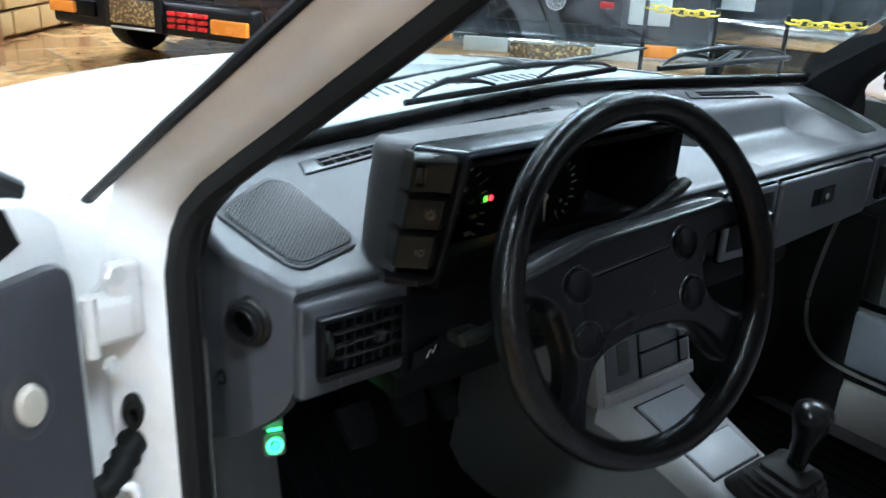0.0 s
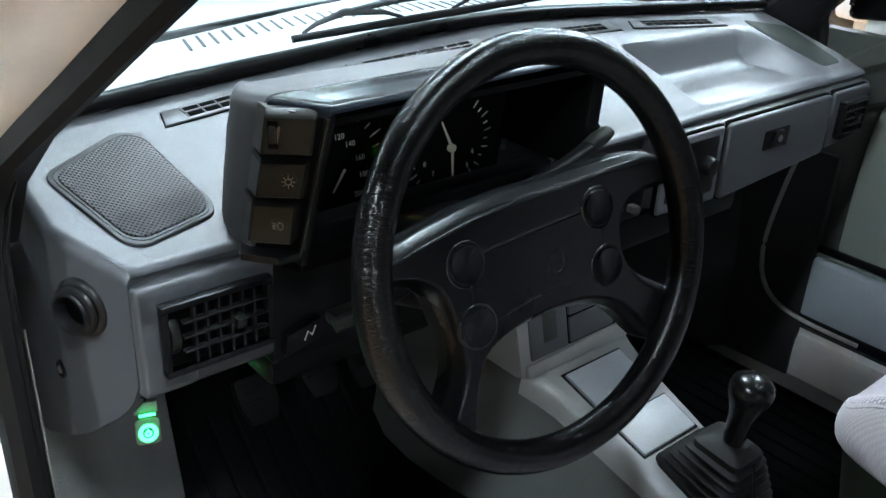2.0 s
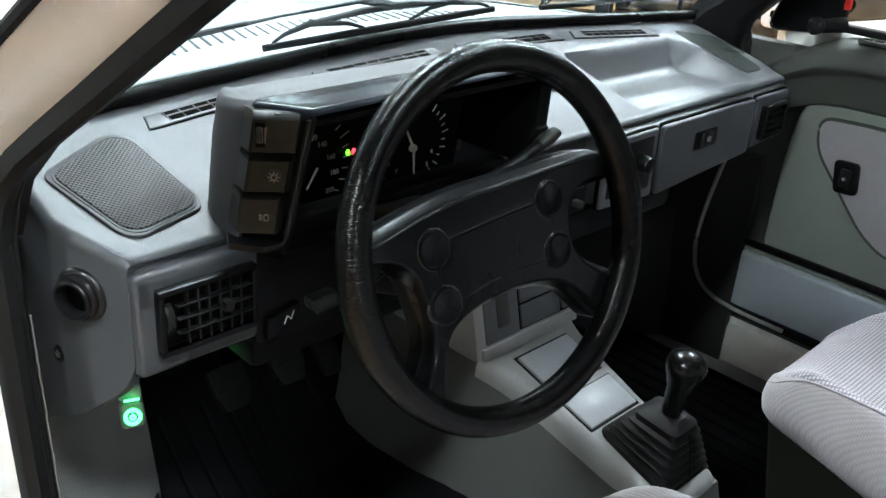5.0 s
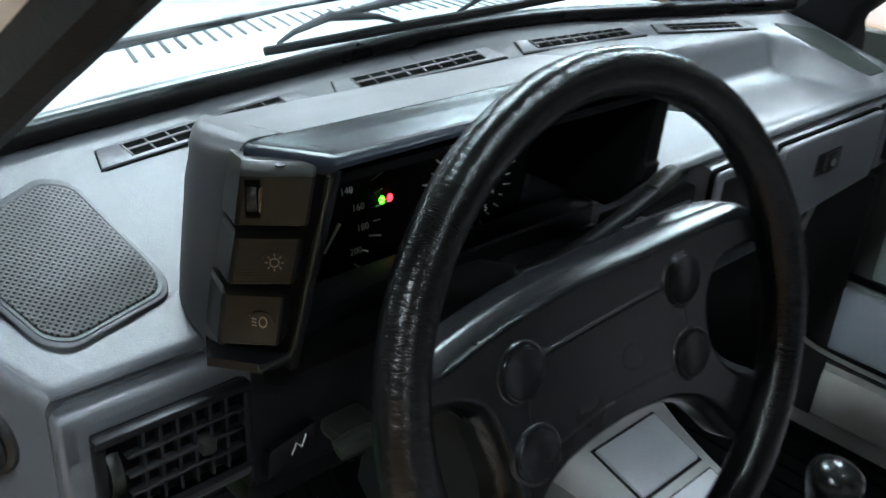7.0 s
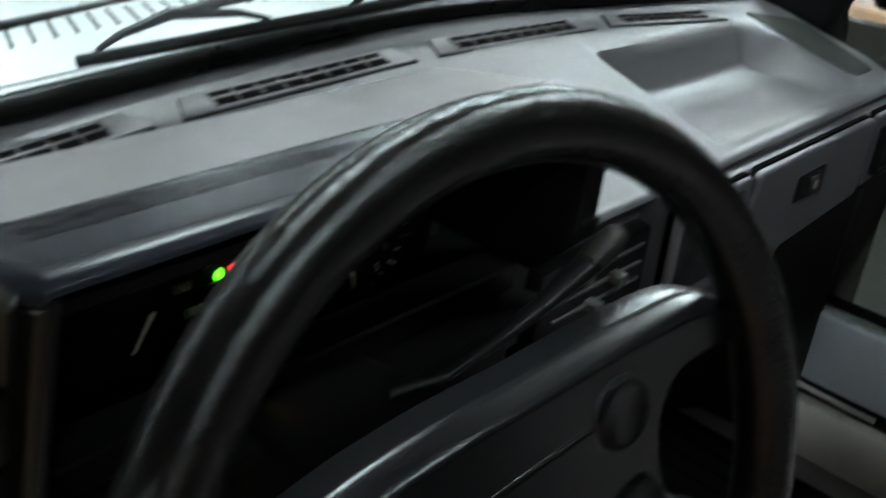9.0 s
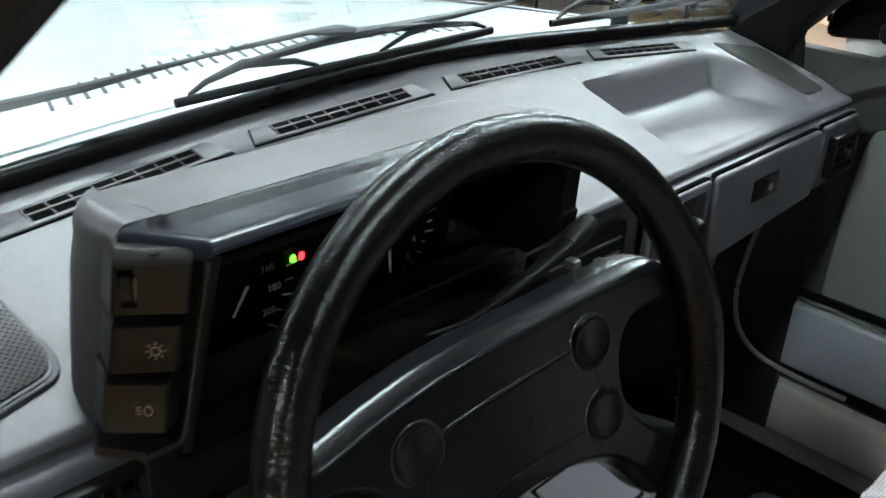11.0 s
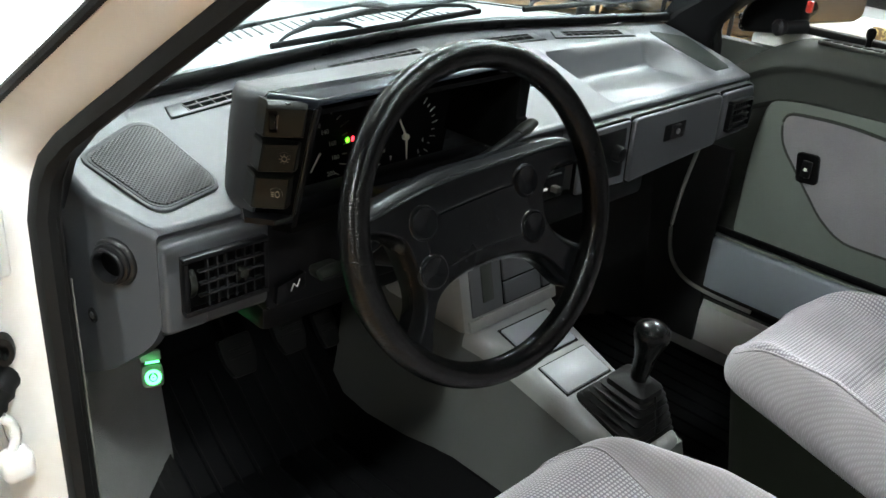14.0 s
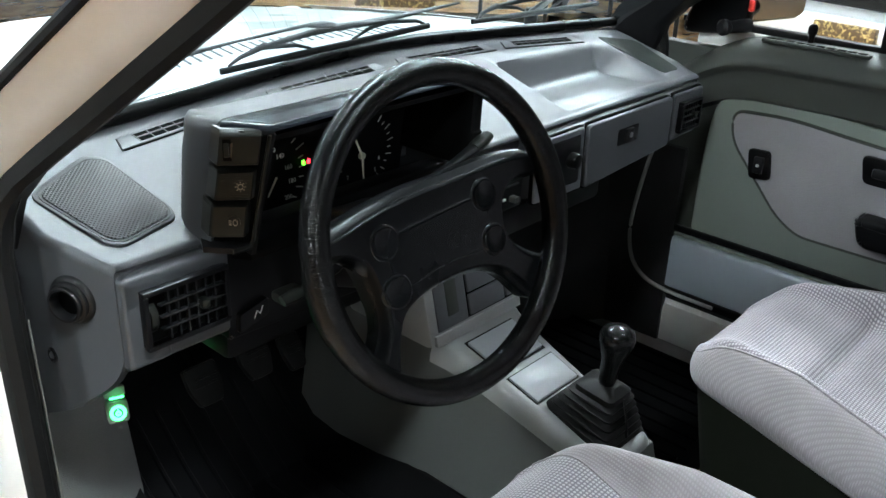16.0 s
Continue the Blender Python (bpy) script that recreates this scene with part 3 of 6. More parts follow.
for sx in (-1, 1):
    jamb = part("door_jamb", along_seam([(0.002, 0.012), (-0.004, 0.008), (-0.004, 0.004), (-0.026, 0.004), (-0.05, 0.016), (-0.07, 0.034), (-0.078, 0.042), (-0.066, 0.05), (-0.035, 0.062), (0.0, 0.07)], sx), JAMB, car, "cream-white painted door jamb")
    part("door_seal", along_seam([(0.003, 0.012), (0.003, 0.0), (0.0, -0.003), (-0.003, -0.001), (-0.006, -0.009), (-0.016, -0.012), (-0.026, -0.008), (-0.03, 0.002), (-0.028, 0.012)], sx), RUBBER, jamb, "ribbed black rubber door seal")
    part("seal_lip", tube([(-sx * (seam_x(z) + 0.0045), y - 0.001 + (0.07 if sx > 0 else 0), z) for y, z in SEAM[:4]], 0.0009, 6), LIP, jamb, "thin pale lip of the seal")
    part("drip_rail", along_seam([(-0.076, 0.036), (-0.078, 0.034), (-0.083, 0.035), (-0.085, 0.039), (-0.083, 0.043), (-0.078, 0.043)], sx, 7, lead=[(0.345, 0.805), (0.263, 0.865)]), TRIM, jamb)
    back = 0.05 if sx > 0 else 0.0
    part("pillar_trim", loft([[Vector((sx * x, y + (back if i < 2 else 0), z)) for i, (x, y, z) in enumerate(r)] for r in (
        [(0.682, 0.28, 0.8), (0.668, 0.28, 0.8), (0.655, 0.35, 0.82), (0.645, 0.41, 0.84), (0.655, 0.432, 0.85), (0.69, 0.43, 0.85)],
        [(0.676, 0.25, 0.86), (0.66, 0.255, 0.86), (0.645, 0.32, 0.862), (0.635, 0.375, 0.872), (0.648, 0.405, 0.89), (0.68, 0.4, 0.88)],
        [(0.66, 0.18, 0.93), (0.645, 0.185, 0.93), (0.632, 0.245, 0.928), (0.622, 0.285, 0.935), (0.634, 0.318, 0.955), (0.664, 0.31, 0.945)],
        [(0.64, 0.09, 0.995), (0.625, 0.1, 1.0), (0.612, 0.15, 0.992), (0.605, 0.19, 0.996), (0.616, 0.228, 1.016), (0.65, 0.22, 1.01)],
        [(0.575, -0.25, 1.235), (0.555, -0.25, 1.23), (0.548, -0.22, 1.232), (0.545, -0.2, 1.24), (0.55, -0.19, 1.27), (0.575, -0.21, 1.27)])]), TRIM, car)
    part("door_post", loft([[Vector((sx * x, y, z)) for x, y, z in r] for r in (
        [(0.68, -0.76, 0.2), (0.76, -0.76, 0.2), (0.76, -0.86, 0.2), (0.68, -0.86, 0.2)],
        [(0.68, -0.76, 0.85), (0.77, -0.76, 0.85), (0.77, -0.86, 0.85), (0.68, -0.86, 0.85)],
        [(0.56, -0.72, 1.28), (0.62, -0.72, 1.28), (0.62, -0.82, 1.28), (0.56, -0.82, 1.28)])]), CAP, car)
    # passenger side borrows the near-black felt so its footwell looks shaded
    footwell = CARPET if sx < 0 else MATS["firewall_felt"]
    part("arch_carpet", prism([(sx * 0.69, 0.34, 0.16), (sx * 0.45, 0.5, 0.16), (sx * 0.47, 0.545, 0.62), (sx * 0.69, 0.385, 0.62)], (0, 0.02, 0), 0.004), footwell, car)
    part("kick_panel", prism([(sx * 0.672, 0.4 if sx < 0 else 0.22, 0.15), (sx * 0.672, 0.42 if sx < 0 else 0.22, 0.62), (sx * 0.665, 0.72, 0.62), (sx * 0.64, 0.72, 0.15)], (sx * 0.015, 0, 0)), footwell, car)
part("fender_flange", box((-0.775, 0.325, 0.54), (0.075, 0.03, 0.66), 0.006), JAMB, car)
# hinges, strap and wiring of the driver's door
hg = part("hinge", box((-0.768, 0.262, 0.775), (0.042, 0.03, 0.045), 0.007, 3), JAMB, car, "white painted door hinge")
part("hinge_plate", box((-0.752, 0.262, 0.79), (0.03, 0.02, 0.075), 0.005, 3), JAMB, hg)
lh = part("hinge", box((-0.768, 0.235, 0.545), (0.034, 0.03, 0.034), 0.009, 3), JAMB, car, "white painted door hinge casting")
part("hinge_arm", tube(smooth_path([(-0.772, 0.238, 0.555), (-0.764, 0.238, 0.575), (-0.766, 0.24, 0.595), (-0.778, 0.244, 0.602), (-0.79, 0.246, 0.598)]), 0.0065, 10, flat=0.8), JAMB, lh)
part("hinge_web", prism([(-0.756, 0.24, 0.552), (-0.77, 0.24, 0.61), (-0.776, 0.24, 0.608), (-0.768, 0.24, 0.552)], (0, 0.004, 0), 0.001), STEEL, lh)
part("rivet", lathe([(0.0045, 0), (0.004, 0.002), (0, 0.003)], pose(-0.764, 0.224, 0.556, 60, 0, 0), 14), STEEL, lh)
part("hinge_pin", lathe([(0, -0.03), (0.007, -0.03), (0.008, 0.03), (0, 0.03)], pose(-0.789, 0.25, 0.775), 12), JAMB, hg)
part("bolt", lathe([(0, 0), (0.009, 0), (0.008, 0.006), (0, 0.007)], pose(-0.775, 0.25, 0.733, 90, 0, 20), 6), JAMB, car)
part("bolt", lathe([(0, 0), (0.011, 0), (0.01, 0.006), (0, 0.007)], pose(-0.764, 0.249, 0.822, 90, 0, 20), 6), PAINT, car)
part("grommet_ring", lathe([(0.009, -0.006), (0.02, -0.006), (0.022, 0.0), (0.019, 0.008), (0.01, 0.008), (0.009, -0.006)], pose(-0.757, 0.252, 0.675, 90, 0, -20) @ Matrix.Diagonal((0.5, 0.88, 1, 1)), 20), RUBBER, car)
part("wiring_bellows", tube([(-0.748, 0.275, 0.635), (-0.757, 0.266, 0.63), (-0.761, 0.262, 0.626), (-0.766, 0.259, 0.622), (-0.771, 0.256, 0.618), (-0.776, 0.254, 0.613), (-0.784, 0.25, 0.605), (-0.8, 0.246, 0.6)], [0.015, 0.016, 0.013, 0.016, 0.013, 0.016, 0.013, 0.015], 14), RUBBER, car, "ribbed black rubber wiring bellows")

# ---- the driver's door, wide open ----
HX, HY, ANG = -0.792, 0.262, radians(76)
dd = thing("driver_door", (HX, HY, 0.5), "open white driver's door with dark grey trim panel", "car door")
DW, DN = Vector((-math.sin(ANG), -math.cos(ANG), 0)), Vector((math.cos(ANG), -math.sin(ANG), 0))


def on_door(w, z, n=0.0):
    return Vector((HX, HY, 0)) + DW * w + DN * n + Vector((0, 0, z))


frame_pts = fillet([(0.0, 0.24), (0.95, 0.24), (0.95, 0.9), (0.5, 0.93), (0.02, 0.9), (0.0, 0.82)], 0.03)
part("door_shell", prism([on_door(p.x, p.y, 0.0) for p in frame_pts], -DN * 0.09, 0.006), PAINT, dd)
trim_pts = fillet([(0.012, 0.28), (0.92, 0.28), (0.92, 0.8), (0.16, 0.832), (0.014, 0.848)], [0.03, 0.03, 0.03, 0.1, 0.025])
tp = part("trim_panel", prism([on_door(p.x, p.y, 0.018) for p in trim_pts], -DN * 0.016, 0.005), mat("door_trim_dark", (0.05, 0.053, 0.06), 0.45, var=0.1, fine=400, bump=0.15), dd, "dark grey plastic trim panel")
cm = basis(on_door(0.068, 0.728, 0.018), -DW, (0, 0, 1))
part("handle_cup", lathe([(0.03, -0.001), (0.026, 0.0012), (0.022, 0.0008), (0.02, 0.0005), (0.0, 0.0005)], cm @ Matrix.Diagonal((0.8, 1.25, 1, 1)), 28), MATS["door_trim_dark"], tp)
part("knob", lathe([(0.0165, 0.0), (0.0165, 0.006), (0.014, 0.009), (0.0, 0.0105)], cm @ Matrix.Diagonal((0.8, 1.2, 1, 1)), 24), mat("cream_plastic", (0.5, 0.47, 0.4), 0.5), tp, "cream plastic knob")
part("mirror_opening", prism([on_door(w, z, 0.004) for w, z in ((0.05, 0.868), (0.07, 0.857), (0.3, 0.842), (0.3, 0.905), (0.1, 0.915), (0.06, 0.9))], -DN * 0.003), RUBBER, dd)
part("window_frame", tube([on_door(0.03, 0.9, -0.03), on_door(0.42, 1.17, -0.05), on_door(0.5, 1.2, -0.05), on_door(0.94, 1.2, -0.05), on_door(0.94, 0.9, -0.03)], 0.012, 8), TRIM, dd)

# ---- the passenger's door ----
pd = thing("passenger_door", (0.74, -0.2, 0.5), "closed white car door with grey-green vinyl and cloth inner panel", "car door")
part("door_shell", box((0.765, -0.24, 0.53), (0.06, 1.02, 0.66), 0.02), PAINT, pd)
part("base_panel", box((0.716, -0.2, 0.53), (0.03, 1.08, 0.6), 0.004), CAP, pd)


def cap_ring(y, drop):
    x = 0.0 + 0.012 * max(0, (y - 0.1) / 0.2)
    prof = [(0.745, 0.862), (0.735, 0.868), (0.7, 0.866), (0.675, 0.859), (0.662, 0.848), (0.654, 0.834), (0.653, 0.826), (0.656, 0.82), (0.664, 0.815), (0.669, 0.808), (0.673, 0.78), (0.676, 0.755), (0.69, 0.745), (0.745, 0.745)]
    return [Vector((px + x, y, pz - drop)) for px, pz in prof]


part("upper_cap", loft([cap_ring(y, dr) for y, dr in ((0.34, 0.13), (0.28, 0.09), (0.24, 0.06), (0.22, 0.046), (0.2, 0.034), (0.18, 0.024), (0.16, 0.015), (0.14, 0.009), (0.1, 0.002), (0.02, 0.0), (-0.1, -0.002), (-0.4, -0.004), (-0.72, -0.004))]), CAP, pd, "dark grey padded top of the door")
gp = fillet([(0.188, 0.44), (0.188, 0.62), (0.174, 0.757), (0.03, 0.767), (-0.15, 0.742), (-0.7, 0.725), (-0.7, 0.44)], [0.02, 0.1, 0.075, 0.1, 0.1, 0.02, 0.02], 6)
green = part("vinyl_panel", prism([Vector((0.683, p.x, p.y)) for p in gp], (0.03, 0, 0), 0.007, 3), VINYL, pd, "grey-green vinyl panel with a rounded front corner")
cp = fillet([(0.127, 0.662), (0.136, 0.722), (0.02, 0.73), (-0.163, 0.712), (-0.68, 0.698), (-0.68, 0.508), (-0.12, 0.505), (-0.035, 0.505), (0.014, 0.535)], [0.03, 0.05, 0.08, 0.1, 0.02, 0.02, 0.05, 0.04, 0.06], 6)
part("cloth_insert", prism([Vector((0.679, p.x, p.y)) for p in cp], (0.02, 0, 0), 0.004), FELT, green, "light grey cloth insert")
part("insert_welt", tube([Vector((0.682, p.x, p.y)) for p in cp] + [Vector((0.682, cp[0].x, cp[0].y))], 0.0035, 8), CAP, green)
lk = part("lock_bezel", prism([Vector((0.672, p.x, p.y)) for p in fillet([(0.079, 0.597), (0.089, 0.657), (0.043, 0.66), (0.035, 0.601)], 0.01)], (0.012, 0, 0), 0.003), BLACK, pd, "black plastic lock surround")
part("lock_slider", box((0.669, 0.061, 0.629), (0.008, 0.02, 0.034), 0.003), TRIM, lk)
part("lock_dot", lathe([(0.0035, 0), (0.003, 0.002), (0, 0.0025)], basis((0.665, 0.061, 0.629), (0, -1, 0), (0, 0, 1)), 12), MARK, lk)
hb = part("handle_bezel", prism([Vector((0.67, p.x, p.y)) for p in fillet([(-0.135, 0.646), (-0.124, 0.698), (-0.27, 0.695), (-0.27, 0.644)], 0.012)], (0.014, 0, 0), 0.003), BLACK, pd, "black inner door handle surround")
part("handle_lever", box((0.664, -0.2, 0.672), (0.01, 0.1, 0.018), 0.004), TRIM, hb)
part("armrest", prism([Vector((0.632, p.x, p.y)) for p in fillet([(-0.16, 0.536), (-0.143, 0.593), (-0.6, 0.598), (-0.6, 0.536)], 0.02)], (0.05, 0, 0), 0.012, 3), BLACK, pd, "black moulded armrest")
part("rub_strip", box((0.68, -0.19, 0.443), (0.012, 1.0, 0.014), 0.004), BLACK, pd)
part("rub_strip", box((0.683, -0.19, 0.428), (0.01, 1.0, 0.006), 0.002), VINYL, pd)
pk = fillet([(0.285, 0.422), (0.29, 0.34), (0.235, 0.302), (-0.7, 0.302), (-0.7, 0.422)], [0.01, 0.06, 0.05, 0.01, 0.01], 6)
part("map_pocket", prism([Vector((0.672, p.x, p.y)) for p in pk], (0.03, 0, 0), 0.006, 3), POCKET, pd, "blue-grey vinyl map pocket")
part("lower_strip", box((0.69, -0.2, 0.285), (0.02, 1.0, 0.016), 0.004), BLACK, pd)
part("edge_welt", tube(smooth_path([(0.665, 0.275, 0.67), (0.664, 0.3, 0.56), (0.662, 0.316, 0.45), (0.662, 0.316, 0.39), (0.662, 0.3, 0.34), (0.663, 0.262, 0.308), (0.665, 0.2, 0.296), (0.668, 0.1, 0.293)]), 0.0045, 8), mat("pale_welt", (0.28, 0.28, 0.26), 0.5), pd, "pale plastic edge welt")
sv = part("demist_vent", box((0.689, 0.005, 0.8665), (0.019, 0.2, 0.008), 0.003), CAP, pd, "grey side window demister strip")
for i in range(10):
    part("slot", box((0.688, 0.09 - i * 0.019, 0.8693), (0.0095, 0.0145, 0.005)), HOLE, sv)
part("lock_pin", lathe([(0, 0), (0.006, 0), (0.0055, 0.02), (0.009, 0.026), (0.009, 0.036), (0.005, 0.041), (0, 0.042)], pose(0.728, 0.03, 0.86), 14), BLACK, pd)
part("window_seal", box((0.742, -0.2, 0.872), (0.02, 1.0, 0.014), 0.004), RUBBER, pd)
part("window_divider", loft([[Vector((x, y, z)) for x, y, z in r] for r in ([(0.73, -0.095, 0.86), (0.755, -0.095, 0.86), (0.755, -0.145, 0.86), (0.73, -0.145, 0.86)], [(0.62, -0.12, 1.26), (0.645, -0.12, 1.26), (0.645, -0.17, 1.26), (0.62, -0.17, 1.26)])]), TRIM, pd, "black window divider bar")
wg = part("window_glass", sheet(lambda u, v: Vector((lerp(0.742, 0.632, v), lerp(lerp(0.24, -0.2, v), -0.72, u), lerp(0.87, 1.26, v))), 4, 4), SIDE_GLASS, pd)
wg.visible_shadow = False

# ---- wing mirror on the passenger's side ----
wm = thing("wing_mirror", (0.8, 0.2, 0.88), "black wing mirror on a triangular base", "car mirror")
part("base", prism([Vector((0.722, p.x, p.y)) for p in fillet([(0.3, 0.842), (0.285, 0.9), (0.24, 0.965), (0.16, 0.985), (0.155, 0.862)], 0.03)], (0.03, 0, 0), 0.01, 3), BLACK, wm)
part("adjuster", lathe([(0.014, -0.02), (0.013, 0.0), (0.011, 0.03), (0.015, 0.036), (0.016, 0.046), (0.01, 0.052), (0, 0.053)], basis((0.712, 0.165, 0.878), (0, 0, 1), (0.4, 1, 0)) , 14), TRIM, wm)
part("red_tag", box((0.72, 0.152, 0.918), (0.01, 0.012, 0.022), 0.003), mat("red_plastic", (0.6, 0.03, 0.02), 0.4, bump=0.0), wm, "small red plastic tag")
mm_ = basis((0.89, 0.175, 0.925), (0.95, -0.3, 0), (0, 0, 1))


bm_ = box((0, 0, -0.022), (0.19, 0.125, 0.05), 0.022, 3)
bmesh.ops.transform(bm_, matrix=mm_, verts=bm_.verts)
part("shell", bm_, BLACK, wm, "rounded black mirror shell")
bm_ = prism([Vector((p.x, p.y, 0.0035)) for p in fillet([(-0.084, -0.052), (0.084, -0.052), (0.084, 0.052), (-0.084, 0.052)], 0.02)], (0, 0, 0.002))
bmesh.ops.transform(bm_, matrix=mm_, verts=bm_.verts)
part("mirror_glass", bm_, MIRROR, wm, "mirror glass")
part("arm", tube([(0.74, 0.2, 0.885), (0.78, 0.2, 0.885), (0.83, 0.2, 0.9)], 0.018, 10), BLACK, wm)

# ---- dashboard ----
dash = thing("dashboard", (0, 0.3, 0.78), "grey moulded plastic dashboard with open tray and air vents", "dashboard")


def top_z(y, x=9.0):
    """Height of the dashboard's top; near the windshield it follows the crown at x."""
    return 0.79 + 0.262 * (y - 0.19) + (crown(x) * min(1.0, max(0.0, (y - 0.24) / 0.15)) if x < 9 else 0.0)


def on_plane(x, y):
    return Vector((x, y, top_z(y, x) - 0.0005))


def dash_ring(x):
    """Section of the dashboard at x: back edge, top, tray or flat, rounded front edge, front face, underside."""
    tray = 0.0
    if 0.203 < x < 0.535:
        tray = min(1.0, (x - 0.203) / 0.014, (0.535 - x) / 0.036)
    yb = base_y(x)
    deep = 0.03 if -0.2 < x < 0.078 else 0.0
    low = 0.012 if x < -0.4 else 0.0
    pts = [(yb + 0.03, 0.80), (yb + 0.004, top_z(yb, x)), (yb - 0.02, top_z(yb - 0.02, x)), (0.385, top_z(0.385, x))]
    pts += [(lerp(0.365, 0.372, tray), top_z(0.368, x)), (lerp(0.35, 0.362, tray), lerp(top_z(0.35, x), 0.825, tray)), (lerp(0.33, 0.35, tray), lerp(top_z(0.33, x), 0.795, tray)), (lerp(0.31, 0.338, tray), lerp(top_z(0.31, x), 0.787, tray))]
    pts += [(0.29, lerp(top_z(0.29, x), 0.786, tray)), (0.25, lerp(top_z(0.25, x), 0.786, tray)), (0.228, lerp(top_z(0.228, x), 0.788, tray)), (0.214, top_z(0.214, x) - 0.004 * tray)]
    pts += [(0.205, 0.7942), (0.199, 0.7938), (0.1935, 0.7924), (0.19, 0.79), (0.1885, 0.787), (0.1925, 0.7815)]
    pts += [(0.1915, 0.7795), (0.185, 0.7788), (0.1805, 0.777), (0.1778, 0.7735), (0.177, 0.769), (0.181, 0.688 - low), (0.186, 0.681 - low), (0.2, 0.676 - low), (0.3, 0.65 - low), (yb + 0.03, 0.645)]
    out = []
    for i, (y, z) in enumerate(pts):
        lim = (0.612 if x > 0 else 0.603) + min(0.036, max(0.0, y - 0.187) * 0.45)
        k = abs(x) / 0.645
        far = max(0.0, (abs(x) - 0.59) / 0.055)
        xx = math.copysign(min(abs(x), lerp(abs(x), lim, far)), x)
        y2 = y + (deep if 17 < i < 26 else 0.0)
        out.append(Vector((xx, y2, z - (0.004 * far ** 4 if 0 < i < 18 and x > 0 else 0.0))))
    return out


xs = [-0.645, -0.64, -0.63, -0.615, -0.6, -0.56, -0.52, -0.486]
body_left = loft([dash_ring(x) for x in xs])
part("left_body", body_left, DASH, dash)
part("top_infill", prism([on_plane(x, y) for x, y in ((-0.49, 0.2), (-0.455, 0.2), (-0.455, 0.39), (-0.49, 0.39))], (0, 0, -0.02)), DASH, dash)
xs = [-0.118, -0.11, -0.05, 0.02, 0.077, 0.08, 0.1, 0.16, 0.2, 0.203, 0.206, 0.21, 0.214, 0.217, 0.222, 0.26, 0.3, 0.36, 0.42, 0.46, 0.49, 0.499, 0.505, 0.511, 0.517, 0.523, 0.529, 0.535, 0.55, 0.575, 0.6, 0.615, 0.63, 0.64, 0.645]
part("rear_shelf", loft([[Vector((x, y, z)) for y, z in ((0.262, 0.78), (0.262, top_z(0.262, x)), (0.385, top_z(0.385, x)), (base_y(x) + 0.004, top_z(base_y(x), x)), (base_y(x) + 0.03, 0.8))] for x in (-0.49, -0.44, -0.4, -0.35, -0.3, -0.25, -0.2, -0.16, -0.118)]), DASH, dash)
part("main_body", loft([dash_ring(x) for x in xs]), DASH, dash)
# closed end of the dashboard towards the driver's door
def end_low(y):
    """Lower edge of the closed end: a rounded corner, then a long slant towards the front of the car."""
    return float(np.interp(y, (0.1885, 0.194, 0.2, 0.213, 0.252, 0.358, 0.44), (0.684, 0.668, 0.656, 0.64, 0.606, 0.546, 0.512)))


def end_pt(u, v):
    """Rounded end of the dashboard towards the driver's door: from its top over a rolled edge down to the lower edge."""
    y = lerp(0.1895, 0.44, u)
    xe = -0.6145 - min(0.036, max(0.0, y - 0.189) * 0.45)
    zt = (top_z(y, -0.645) if y > 0.205 else 0.7942 - ((0.205 - y) / 0.0155) ** 2 * 0.005) + 0.0004
    r = 0.011
    if v < 0.25:
        return Vector((xe + r + 0.022 * (1 - v / 0.25), y, zt))
    if v < 0.6:
        a = (v - 0.25) / 0.35 * math.pi / 2
        return Vector((xe + r - r * math.sin(a), y, zt - r + r * math.cos(a)))
    return Vector((xe, y, lerp(zt - r, end_low(y), (v - 0.6) / 0.4)))


part("end_panel", sheet(end_pt, 40, 40, 0.012, (0.8, 0.2, -0.3)), DASH, dash, angle=50)
part("corner_fill", prism([Vector((-0.6135, p[0], p[1])) for p in ((0.178, 0.672), (0.178, 0.778), (0.3, 0.782), (0.3, 0.642))], (0.05, 0, 0), 0.005, 3), DASH, dash)
jm = basis((-0.6385, 0.238, 0.7455), (0.42, -0.9, 0), (0, 0, 1))
JS = Matrix.Diagonal((1.18, 1.18, 1.2, 1))
jk = part("duct_collar", lathe([(0.0125, -0.03), (0.013, 0.008), (0.0145, 0.012), (0.0165, 0.012), (0.0175, 0.0105), (0.0172, 0.008), (0.0195, 0.007), (0.0205, 0.005), (0.0198, 0.003), (0.0222, 0.002), (0.0235, 0.0), (0.024, -0.003)], jm @ JS, 28), mat("duct_rubber", (0.005, 0.005, 0.0055), 0.36, var=0.2, bump=0.05, spec=0.3), dash, "black ribbed rubber duct collar")
# black disc under the lip, painting the darkness inside the collar
part("collar_floor", lathe([(0.0132, 0.002), (0.0, 0.002)], jm @ JS, 20), HOLE, jk)
sm_ = basis((-0.651, 0.279, 0.666), (0, -1, 0), (0, 0, 1))
scr = part("screw_cup", lathe([(0.0095, -0.002), (0.0093, 0.0015), (0.008, 0.0022), (0.006, 0.0004), (0.0, 0.0004)], sm_, 18), BLACK, dash, "black screw cup")
part("screw", lathe([(0.0042, 0.0), (0.004, 0.002), (0.0025, 0.003), (0, 0.003)], sm_, 12), STEEL, scr, "steel fixing screw")

# speaker grilles
def on_top(x, y, h=0.0):
    return Vector((x, y - 0.25 * h, top_z(y, x) + h))


